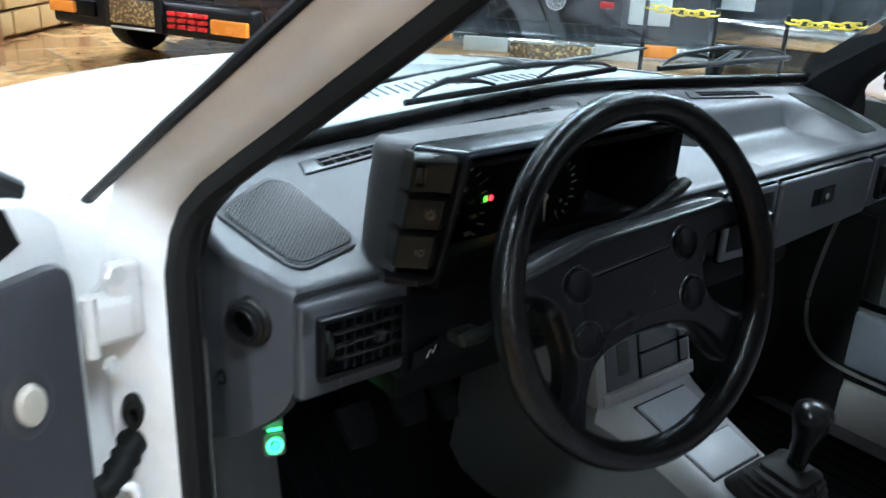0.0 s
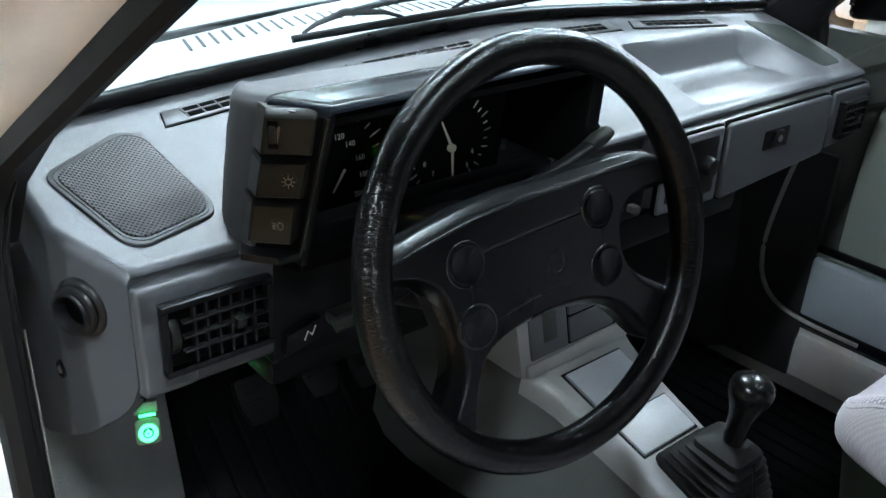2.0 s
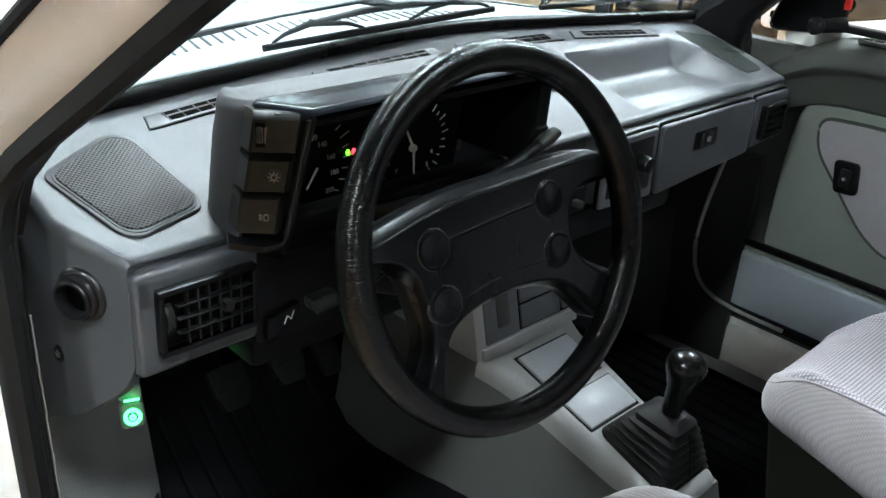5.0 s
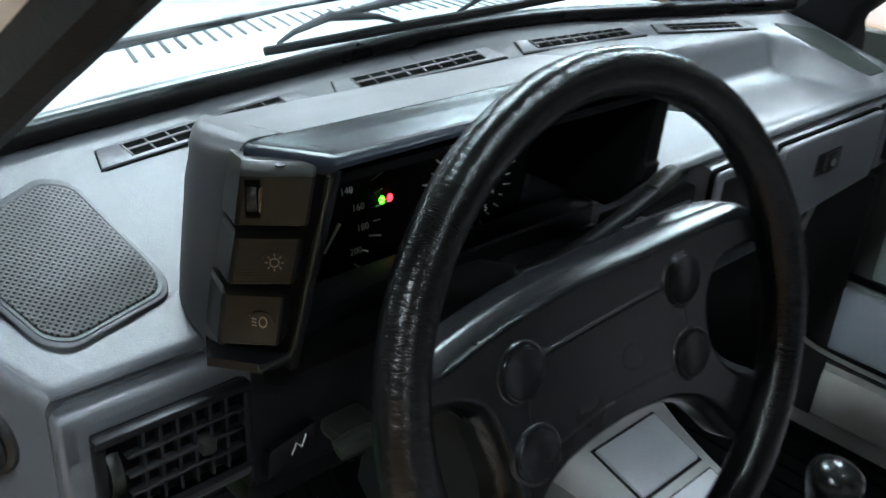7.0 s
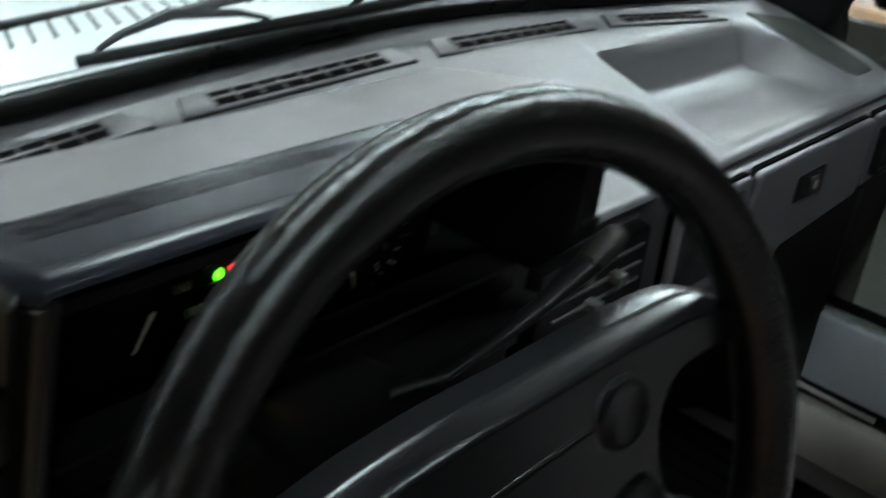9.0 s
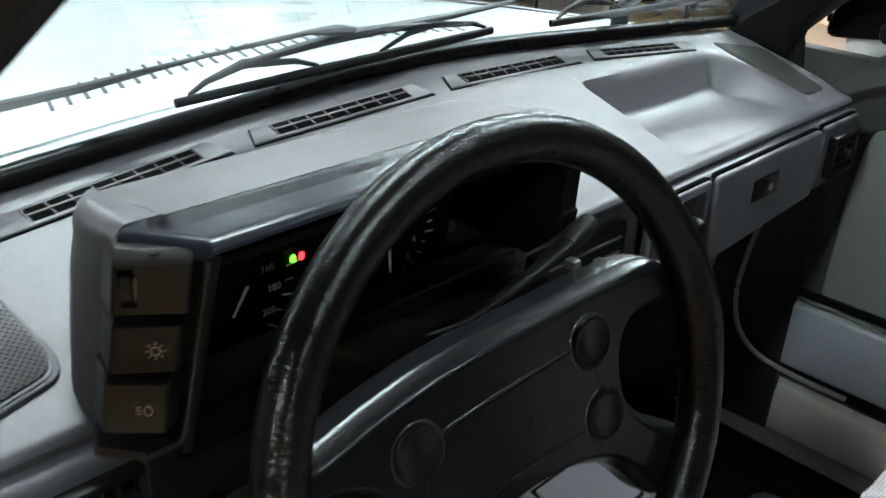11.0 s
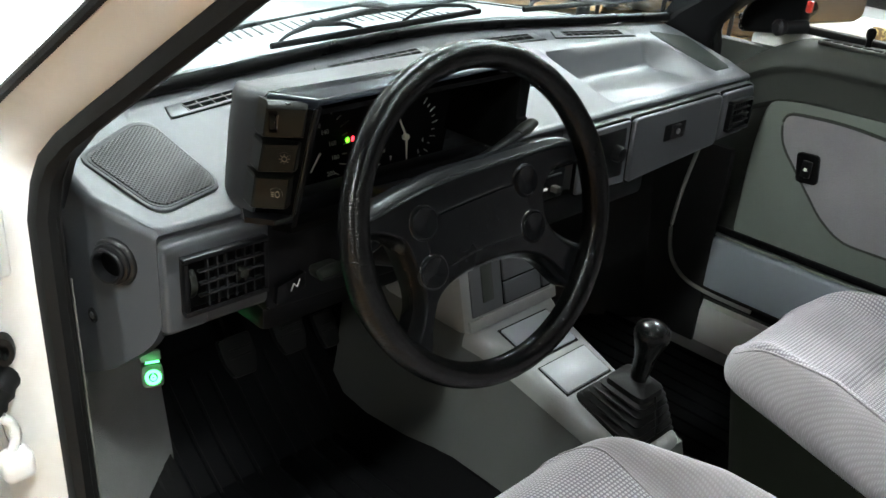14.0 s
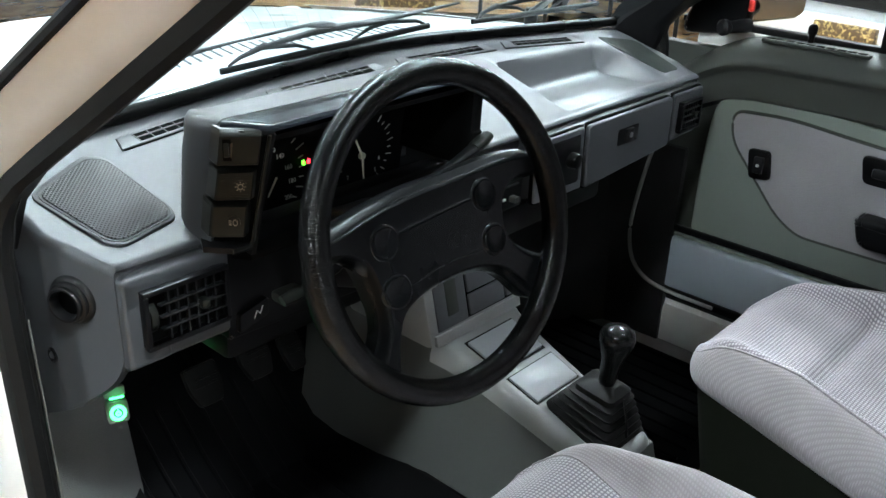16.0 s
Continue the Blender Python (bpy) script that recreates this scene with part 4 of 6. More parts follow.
def speaker(sx, cloth):
    q = [(-0.627, 0.336), (-0.536, 0.383), (-0.516, 0.37), (-0.504, 0.25), (-0.512, 0.232), (-0.585, 0.214), (-0.6, 0.225)] if cloth else [(-0.628, 0.345), (-0.55, 0.385), (-0.543, 0.37), (-0.545, 0.235), (-0.55, 0.225), (-0.598, 0.225), (-0.604, 0.235)]
    outer = fillet([(sx * -a, b) for a, b in q], 0.016, 4)
    c = Vector((sum(p.x for p in outer), sum(p.y for p in outer))) / len(outer)
    fr = part("speaker_frame", prism([on_top(p.x, p.y, -0.003) for p in outer], (0, 0, 0.0065 if cloth else 0.0045), 0.0012), DASH if cloth else SPEAKER_PAD, dash)
    ins = [c + (p - c) * 0.885 for p in outer]
    if cloth:
        part("groove", prism([on_top(p.x, p.y, 0.0015) for p in [c + (p - c) * 0.93 for p in outer]], (0, 0, 0.0025), 0), BLACK, fr)
        part("speaker_grille", prism([on_top(p.x, p.y, 0.002) for p in ins], (0, 0, 0.0035), 0.0008), GRILLE, fr, "perforated grey speaker grille")


speaker(-1, True)
speaker(1, False)

# demister vents along the windshield
VENT = mat("vent_plastic", (0.02, 0.02, 0.021), 0.45, var=0.1, bump=0.02, spec=0.3)
def demister(xa, xb):
    ca, cb = Vector((xa, 0.39 if abs(xa) > 0.4 else 0.418)), Vector((xb, 0.39 if abs(xb) > 0.4 else 0.418))
    d = (cb - ca).normalized()
    n = Vector((-d.y, d.x))

    def pt(s, w, h):
        p = ca + d * s + n * w
        return on_top(p.x, p.y, h)
    L = (cb - ca).length
    b = prism([pt(0, -0.012, 0.0), pt(L, -0.012, 0.0), pt(L - 0.01, 0.012, 0.0), pt(0.01, 0.012, 0.0)], (0, 0, 0.0025), 0.001)
    fr = part("demister_vent", b, DASH, dash)
    part("joint", prism([pt(-0.0015, -0.0135, 0.0), pt(L + 0.0015, -0.0135, 0.0), pt(L - 0.009, 0.0132, 0.0), pt(0.009, 0.0132, 0.0)], (0, 0, 0.0007)), HOLE, fr)
    # no real hole: a black slab stands for the shade inside the vent
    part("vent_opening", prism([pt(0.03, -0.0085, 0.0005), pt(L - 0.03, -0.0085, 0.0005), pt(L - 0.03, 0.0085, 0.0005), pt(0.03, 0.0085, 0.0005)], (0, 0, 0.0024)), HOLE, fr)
    k = 8
    for i in range(k + 1):
        s = 0.03 + (L - 0.06) * i / k
        part("vane", prism([pt(s - 0.0009, -0.0085, 0.0013), pt(s + 0.0009, -0.0085, 0.0013), pt(s + 0.0009, 0.0085, 0.0013), pt(s - 0.0009, 0.0085, 0.0013)], (0, 0, 0.0022)), VENT, fr)
    part("bar", prism([pt(0.03, -0.001, 0.0013), pt(L - 0.03, -0.001, 0.0013), pt(L - 0.03, 0.001, 0.0013), pt(0.03, 0.001, 0.0013)], (0, 0, 0.0025)), VENT, fr)


for a, b_ in ((-0.49, -0.268), (-0.242, -0.01), (0.018, 0.255), (0.285, 0.493)):
    demister(a, b_)

# face vents


def face_vent(xa, xb, z0, z1, y, levers=True):
    f = 0.006
    c = Vector(((xa + xb) / 2, y, (z0 + z1) / 2))
    fr = bmesh.new()
    box((c.x, y - 0.003, z1 - f / 2), (xb - xa, 0.01, f), 0.0015, bm=fr)
    box((c.x, y - 0.003, z0 + f / 2), (xb - xa, 0.01, f), 0.0015, bm=fr)
    box((xa + f / 2, y - 0.003, c.z), (f, 0.01, z1 - z0 - 2 * f), 0.0015, bm=fr)
    box((xb - f / 2, y - 0.003, c.z), (f, 0.01, z1 - z0 - 2 * f), 0.0015, bm=fr)
    v = part("air_vent", fr, BLACK, dash, "black plastic air vent")
    # shallow black box behind the slats; its colour stands for the duct's shade
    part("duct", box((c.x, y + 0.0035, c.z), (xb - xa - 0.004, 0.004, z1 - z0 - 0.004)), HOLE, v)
    x_in = xa + f + (0.013 if levers else 0)
    for i in range(1, 4):
        z = lerp(z0 + f, z1 - f, i / 4)
        part("slat", box(((x_in + xb - f) / 2, y - 0.0035, z), (xb - f - x_in, 0.007, 0.0022), 0.0006), FIN, v)
    for i in range(1, 7):
        x = lerp(x_in, xb - f, i / 7)
        part("fin", box((x, y - 0.001, c.z), (0.0022, 0.007, z1 - z0 - 2 * f)), FIN, v)
    part("tab", box((lerp(x_in, xb, 0.6), y - 0.006, c.z), (0.011, 0.014, 0.011), 0.003), SWITCH, v)
    if levers:
        part("thumb_wheel", lathe([(0, -0.004), (0.02, -0.004), (0.021, 0.0), (0.02, 0.004), (0, 0.004)], pose(xa + f + 0.006, y + 0.013, c.z, 0, 90, 0), 20), SWITCH, v)
    return v


face_vent(-0.598, -0.493, 0.6945, 0.7645, 0.1725)
def front_plate(name, pts, y, out, material, label="", r=0.01):
    """A rounded panel standing proud of the dashboard's front, with a dark joint round it."""
    pl = fillet(pts, r, 4)
    p_ = part(name, slab_of(pl, [(0.0, 0.0), (0.0, out * 0.55), (0.0006, out * 0.75), (0.002, out * 0.92), (0.004, out), (0.0055, out)], lambda p, h: Vector((p.x, y - h, p.y))), material, dash, label)
    part("joint", slab_of(inset_pts(pl, -0.0026), [(0.0, -0.004), (0.0, 0.0016), (0.001, 0.0016)], lambda p, h: Vector((p.x, y - h, p.y))), HOLE, p_)
    return p_


front_plate("vent_bezel", [(0.497, 0.687), (0.496, 0.777), (0.606, 0.777), (0.604, 0.694)], 0.1775, 0.008, DASH, "", 0.008)
face_vent(0.512, 0.588, 0.702, 0.762, 0.166, False)
gl = front_plate("glovebox_lid", [(0.218, 0.666), (0.215, 0.7765), (0.489, 0.7765), (0.491, 0.682)], 0.1775, 0.009, DASH, "grey glovebox lid")
lt = part("latch_plate", prism([Vector((p.x, 0.1675, p.y)) for p in fillet([(0.307, 0.7205), (0.307, 0.7505), (0.373, 0.7505), (0.373, 0.7205)], 0.004)], (0, 0.006, 0), 0.001), BLACK, gl, "black latch plate")
part("latch_button", box((0.34, 0.1665, 0.7355), (0.026, 0.008, 0.025), 0.003), TRIM, lt)
part("keyhole", lathe([(0.005, 0), (0.005, 0.0015), (0.003, 0.002), (0, 0.002)], basis((0.34, 0.1625, 0.737), (1, 0, 0), (0, 0, 1)), 14), STEEL, lt)
sp = front_plate("switch_panel", [(0.08, 0.674), (0.08, 0.776), (0.208, 0.776), (0.211, 0.668)], 0.1775, 0.006, DASH_DARK, "", 0.006)
part("insert", prism([Vector((p.x, 0.1711, p.y)) for p in fillet([(0.092, 0.688), (0.092, 0.766), (0.197, 0.766), (0.199, 0.684)], 0.005)], (0, 0.003, 0), 0.0006), BLACK, sp, "black switch insert")
part("rotary_knob", lathe([(0.0135, 0), (0.0135, 0.008), (0.0115, 0.014), (0.005, 0.0155), (0, 0.0155)], basis((0.172, 0.1705, 0.728), (1, 0, 0), (0, 0, 1)), 20), BLACK, sp)
part("dash_underside", box((-0.08, 0.33, 0.64), (0.8, 0.26, 0.05), 0.01), BLACK, dash)

# lower panel with its printed sign, left of the column
lp = part("lower_panel", prism([Vector((p.x, 0.184, p.y)) for p in fillet([(-0.486, 0.655), (-0.486, 0.79), (-0.115, 0.79), (-0.115, 0.64)], 0.006)], (0, 0.03, 0), 0.004), BLACK, dash, "black lower dash panel")
part("label_plate", prism([Vector((p.x, 0.176, p.y)) for p in fillet([(-0.476, 0.664), (-0.474, 0.688), (-0.434, 0.698), (-0.434, 0.676)], 0.003)], (0, 0.009, 0), 0.001), BLACK, lp)
b = bmesh.new()
for (xa, za), (xb, zb) in (((-0.4555, 0.6775), (-0.4515, 0.6865)), ((-0.4515, 0.6865), (-0.4468, 0.681)), ((-0.4468, 0.681), (-0.4428, 0.6905))):
    d = Vector((xb - xa, 0, zb - za))
    s = Vector((-d.z, 0, d.x)).normalized() * 0.0004
    prism([Vector((xa, 0.1752, za)) - s, Vector((xb, 0.1752, zb)) - s, Vector((xb, 0.1752, zb)) + s, Vector((xa, 0.1752, za)) + s], (0, 0.002, 0), bm=b)
part("printed_sign", b, MARK, lp, "white zigzag sign")
part("choke_knob", box((-0.43, 0.14, 0.713), (0.035, 0.03, 0.014), 0.005), SWITCH, lp)

# ---- instrument binnacle ----
bin_ = thing("instrument_binnacle", (-0.3, 0.2, 0.86), "grey instrument binnacle with black top and stacked switches", "instrument cluster")
XL, XR = -0.468, -0.122
# grey cover: rings from the rounded left end to the right end that sinks into the dashboard
TOPS = [(0.168, 0.9275), (0.2, 0.9225), (0.235, 0.9165), (0.258, 0.912), (0.27, 0.907), (0.278, 0.895), (0.282, 0.86), (0.285, 0.78)]


def cover_ring(x, back, drop, front, right_drop=0.0):
    out = []
    for y, z in TOPS:
        yy = min(y, 0.282 - back) if z < 0.91 else min(y, 0.262 - back)
        out.append((yy, z - drop - right_drop))
    out += [(front, 0.78), (front, 0.895 - drop - right_drop), (0.168, 0.913 - drop - right_drop)]
    return [Vector((x, y, z)) for y, z in out]


part("cover", loft([cover_ring(x, bk, dr, fr, rd) for x, bk, dr, fr, rd in (
    (-0.462, 0.0, 0.0, 0.268, 0), (-0.3, 0, 0, 0.268, 0), (-0.135, 0, 0, 0.268, 0), (-0.12, 0, 0, 0.268, 0.004), (-0.1, 0, 0, 0.268, 0.012), (-0.06, 0, 0, 0.268, 0.03), (-0.02, 0, 0, 0.268, 0.05))]), DASH, bin_, angle=50)
tp_pts = fillet([(-0.474, 0.1675), (-0.490, 0.1675), (-0.4945, 0.162), (-0.4625, 0.118), (XR, 0.119), (XR, 0.1675)], [0.004, 0.005, 0.006, 0.004, 0.004, 0.004], 3)


def panel_pt(p, h):
    """The panel rounds down at its front and more broadly at its slanted left end."""
    front, slant = p.y - 0.118, ((p.x + 0.4945) * 0.044 + (p.y - 0.162) * 0.032) / 0.0544
    drop = 0.0
    for d, r, k in ((front, 0.0055, 0.5), (slant, 0.012, 0.7)):
        if d < r:
            drop += k * (r - math.sqrt(max(0.0, r * r - (r - max(d, 0.0)) ** 2)))
    return Vector((p.x, p.y, 0.9273 - 0.012 * (0.1675 - p.y) - min(drop, 0.009) + h))


part("top_panel", slab_of(tp_pts, [(0.0, -0.0014), (0.0, -0.0006), (0.0004, 0.0)] + [(0.0009 + 0.0008 * i + 0.00012 * i * i, 0.0) for i in range(10)], panel_pt), SATIN, bin_, "satin black top panel", angle=60)


def cover_z(y):
    return 0.9275 - 0.155 * (y - 0.168)


def end_plan(z, inset=0.0):
    """Plan of the rounded grey end of the cover."""
    k = (0.915 - z) / 0.13
    xw = lerp(-0.494, -0.512, k) + inset
    yb = 0.197 + 0.013 * math.sin(min(1.0, max(0.0, k)) * math.pi * 0.75) - inset
    rear = [(lerp(xw, -0.4605, 1 - math.cos(a)), lerp(yb, 0.264, math.sin(a))) for a in (radians(15 * q_) for q_ in range(7))]
    return [(xw + 0.002 - inset * 0.3, 0.172), (xw, 0.183)] + rear + [(-0.4605, 0.172)]


rings = [[Vector((x, y, z)) for x, y in end_plan(z)] for z in (0.782, 0.8, 0.82, 0.84, 0.86, 0.88)]
rings += [[Vector((x, y, cover_z(y) - d)) for x, y in end_plan(0.91, i_)] for d, i_ in ((0.02, 0.0), (0.014, 0.0004), (0.009, 0.0018), (0.005, 0.0042), (0.0022, 0.0078), (0.0008, 0.0115), (0.0002, 0.015))]
part("cover_end", loft(rings), DASH, bin_, angle=60)


def bezel_edge(z):
    k = (0.92 - z) / 0.129
    return Vector((lerp(-0.4625, -0.478, k), lerp(0.119, 0.1395, k), z))


def column_ring(z):
    k = (0.915 - z) / 0.11
    l = Vector((lerp(-0.489, -0.504, k), lerp(0.16, 0.169, k), z))
    e = bezel_edge(z)
    return [l, e + Vector((-0.013, 0.016, 0)), e + Vector((-0.0035, 0.003, 0)), e, Vector((-0.455, 0.16, z)), Vector((-0.455, 0.2, z)), Vector((l.x + 0.004, 0.2, z)), Vector((l.x + 0.001, 0.178, z))]


# surround coloured extra black for the shade between the switches
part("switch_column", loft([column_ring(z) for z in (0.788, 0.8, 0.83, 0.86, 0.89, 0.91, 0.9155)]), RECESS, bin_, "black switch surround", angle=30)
part("bezel_rail", tube([bezel_edge(z) + Vector((-0.001, -0.0005, 0)) for z in (0.917, 0.9, 0.87, 0.84, 0.81, 0.797)] + [Vector((-0.4815, 0.1385, 0.7925)), Vector((-0.49, 0.139, 0.7915)), Vector((-0.503, 0.1395, 0.7915))], 0.0022, 8), SWITCH, bin_, "thin dark rail between switches and dials")
part("surround_foot", loft([[Vector((x, y, z)) for x, y in ((-0.523, 0.166), (-0.501, 0.138), (-0.479, 0.1375), (-0.47, 0.16), (-0.51, 0.19))] for z in (0.788, 0.7945)]), BLACK, bin_)


def switch(top, bottom, wheel=False, icon=None, cap=0.0):
    """One stacked rocker: top and bottom are (z, left x, left y, right x, right y) of its flat face; a wing bends back at the left."""
    def ring(k, out=0.0, dz=0.0):
        z, lx, ly, rx, ry = [lerp(a, b, k) for a, b in zip(bottom, top)]
        n = Vector((-0.61, -0.79, 0)) * out
        L, R = Vector((lx, ly, z + dz)) + n, Vector((rx, ry, z + dz)) + n
        e = (R - L).normalized() * 0.0015
        sink = Vector((0, 0, -0.003 if wheel and k > 0.9 else 0.0))
        return [L + Vector((0.0065, 0.027, 0)) + sink, L + Vector((-0.0004, 0.002, 0)), L + e, R - e, R + Vector((0.0012, 0.0012, 0)), R + Vector((0.013, 0.009 + cap, 0)) + sink * 0.4]
    b = loft([ring(0, -0.006), ring(0, -0.0015), ring(0.03), ring(0.5, 0.0004), ring(0.975), ring(1, -0.0012, 0.0004 if wheel else 0.0)] + ([ring(1, -0.004, 0.0022), ring(1, -0.0105, 0.0048)] if wheel else [ring(1, -0.006, 0.0015)]))
    sw = part("switch", b, SWITCH, bin_, "black rocker switch", angle=20)

    def at(k, f, out=0.0):
        z, lx, ly, rx, ry = [lerp(a, b_, k) for a, b_ in zip(bottom, top)]
        return Vector((lerp(lx, rx, f) - 0.61 * out, lerp(ly, ry, f) - 0.79 * out, z))
    right, up = at(0.5, 1) - at(0.5, 0), at(1, 0.5) - at(0, 0.5)
    if wheel:
        m2 = basis(at(0.55, 0.18, 0.0006), right, up)
        part("wheel_slot", box((0, 0, 0), (0.0085, 0.023, 0.0012), m=m2), HOLE, sw)
        part("dimmer_wheel", lathe([(0, -0.0028), (0.0108, -0.0028), (0.0112, 0), (0.0108, 0.0028), (0, 0.0028)], m2 @ pose(-0.0006, 0, -0.0072, 0, 90, 0), 28), SWITCH, sw)
        part("wheel_glint", prism([m2 @ Vector(p) for p in ((0.0032, 0.006, 0.0008), (0.0062, 0.008, 0.0008), (0.0042, -0.008, 0.0008), (0.0032, -0.008, 0.0008))], (0, 0, 0.0003)), EDGE, sw)
        part("cap_pin", lathe([(0.003, 0), (0.0028, 0.0008), (0, 0.001)], Matrix.Translation(at(1.0, 0.5) + Vector((0.0045, 0.0058, 0.0031))), 14), BLACK, sw)
    m = basis(at(0.5, 0.65, 0.0008), right, up)
    if icon == "lamp":
        for i in range(15):
            k = lerp(0.08, 0.94, i / 14)
            part("rib", prism([at(k - 0.011, 0.05, -0.0002), at(k - 0.011, 0.95, -0.0002), at(k + 0.011, 0.95, -0.0002), at(k + 0.011, 0.05, -0.0002)], Vector((-0.61, -0.79, 0)) * 0.0006), SWITCH, sw)
    if icon:
        part("sign_disc", lathe([(0.0072, -0.001), (0.0072, 0.0003), (0, 0.0003)], m, 28), SWITCH, sw)
    if icon == "lamp":
        b = lathe([(0.003, 0.0002), (0.003, 0.0008), (0.0023, 0.0008), (0.0023, 0.0002)], m, 18)
        for i in range(8):
            a = i * math.pi / 4
            box((0, 0, 0), (0.0017, 0.0007, 0.0014), m=m @ pose(0, 0, 0, 0, 0, math.degrees(a)) @ pose(0.0047, 0, 0), bm=b)
        part("lamp_sign", b, FAINT, sw)
    if icon == "fog":
        b = bmesh.new()
        for i in range(3):
            box((0, 0, 0), (0.003, 0.0007, 0.0014), m=m @ pose(-0.0035, (i - 1) * 0.0022, 0, 0, 0, -15), bm=b)
        lathe([(0.0034, 0.0002), (0.0034, 0.0008), (0.0027, 0.0008), (0.0027, 0.0002)], m @ pose(0.0018, 0, 0) @ Matrix.Diagonal((0.75, 1.1, 1, 1)), 18, bm=b)
        part("fog_sign", b, FAINT, sw)
    return sw


switch((0.918, -0.505, 0.145, -0.4725, 0.1215), (0.8865, -0.5085, 0.148, -0.4765, 0.124), wheel=True, cap=0.012)
switch((0.879, -0.508, 0.149, -0.479, 0.1272), (0.8485, -0.513, 0.151, -0.4838, 0.1292), icon="lamp")
switch((0.842, -0.515, 0.154, -0.489, 0.1305), (0.807, -0.519, 0.157, -0.4928, 0.1328), icon="fog")
# cluster housing; wall, shelf and underside of the top carry the hood's shade as colour
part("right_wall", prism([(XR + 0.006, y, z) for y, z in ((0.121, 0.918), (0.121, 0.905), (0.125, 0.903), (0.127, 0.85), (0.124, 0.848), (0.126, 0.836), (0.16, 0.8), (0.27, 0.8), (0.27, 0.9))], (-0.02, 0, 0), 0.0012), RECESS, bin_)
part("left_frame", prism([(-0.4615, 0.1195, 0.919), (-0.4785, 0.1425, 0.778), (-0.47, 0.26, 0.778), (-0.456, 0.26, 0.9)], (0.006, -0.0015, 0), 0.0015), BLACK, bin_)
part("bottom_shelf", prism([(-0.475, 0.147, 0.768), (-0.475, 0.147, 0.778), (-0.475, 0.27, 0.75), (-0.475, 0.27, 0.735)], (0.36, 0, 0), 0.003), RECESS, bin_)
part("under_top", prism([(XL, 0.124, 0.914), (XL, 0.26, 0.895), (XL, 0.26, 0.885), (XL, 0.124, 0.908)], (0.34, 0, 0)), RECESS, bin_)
face = part("dial_face", prism([(-0.46, 0.2671, 0.74), (-0.46, 0.24, 0.9), (-0.13, 0.24, 0.9), (-0.13, 0.2671, 0.74)], (0, 0.006, 0)), DIAL, bin_, "black instrument face with dials")


def dial_pt(x, z, out=0.0):
    return Vector((x, lerp(0.262, 0.24, (z - 0.77) / 0.13) - out, z))


def dial(marks, needles, numbers):
    b = bmesh.new()
    for x, z, ang, ln in marks:
        a = radians(ang)
        d, s = Vector((math.cos(a), math.sin(a))) * ln, Vector((-math.sin(a), math.cos(a))) * 0.0007
        c = Vector((x, z))
        prism([dial_pt(p.x, p.y, 0.0006) for p in (c - s, c + d - s, c + d + s, c + s)], (0, -0.0004, 0), bm=b)
    part("scale", b, DULL_PRINT, face)
    for (xa, za), (xb, zb) in needles:
        a_, b_ = Vector((xa, za)), Vector((xb, zb))
        s = Vector((-(b_ - a_).y, (b_ - a_).x)).normalized()
        part("needle", prism([dial_pt(p.x, p.y, 0.004) for p in (a_ - s * 0.0008, b_ - s * 0.0016, b_ + s * 0.0016, a_ + s * 0.0008)], (0, -0.001, 0)), NEEDLE, face)
    for text, x, z in numbers:
        words(text, 0.0085, basis(dial_pt(x, z + 0.0026, 0.0012), (1, 0, 0), (0, 0.17, 1)), DULL_PRINT, "number", face)


def round_scale(cx, cz, r, a0, a1, n):
    return [(cx + math.cos(radians(lerp(a0, a1, i / n))) * r, cz + math.sin(radians(lerp(a0, a1, i / n))) * r, lerp(a0, a1, i / n), r * (0.2 if i % 2 == 0 else 0.11)) for i in range(n + 1)]


dial(round_scale(-0.388, 0.803, 0.07, 52, -38, 8), [((-0.3685, 0.783), (-0.357, 0.808))], [("120", -0.366, 0.8425), ("140", -0.3515, 0.832), ("160", -0.337, 0.8135), ("180", -0.329, 0.7925), ("200", -0.3326, 0.77)])
dial(round_scale(-0.2115, 0.802, 0.05, 60, -220, 24), [((-0.2345, 0.839), (-0.2115, 0.802)), ((-0.203, 0.764), (-0.21, 0.796))], [("4", -0.176, 0.787), ("5", -0.18, 0.77), ("8", -0.246, 0.785), ("7", -0.231, 0.77)])
part("needle_hub", lathe([(0.005, 0), (0.0048, 0.005), (0, 0.0055)], basis(dial_pt(-0.2115, 0.802, 0.001), (1, 0, 0), (0, 0, 1)), 16), NEEDLE, face)
for nm, x, m_ in (("red_lamp", -0.304, RED_LED), ("green_lamp", -0.3125, GREEN_LED)):
    part(nm, lathe([(0.0034, -0.001), (0.0034, 0.0006), (0.0024, 0.0014), (0, 0.0018)], basis(dial_pt(x, 0.8165, 0.001), (1, 0, 0), (0, 0, 1)) @ Matrix.Diagonal((0.72, 1.05, 1, 1)), 18), m_, face, "small glowing warning lamp")

# ---- steering column and stalks ----
colm = thing("steering_column", (-0.32, 0.1, 0.74), "black plastic steering column shroud", "steering column")
WC = Vector((-0.3168, 0.0002, 0.8021))
EL, AZ = radians(17.0), radians(-4.42)
WN = Vector((math.sin(AZ) * math.cos(EL), -math.cos(AZ) * math.cos(EL), math.sin(EL)))
WU = Vector((math.cos(AZ), math.sin(AZ), 0))
WV = WN.cross(WU)
WM = Matrix.Translation(WC) @ Matrix((WU, WV, WN)).transposed().to_4x4()


def ringbox(n, w, h, dz):
    return [WM @ Vector((p.x, p.y + dz, n)) for p in fillet([(-w, -h), (w, -h), (w, h), (-w, h)], 0.02)]


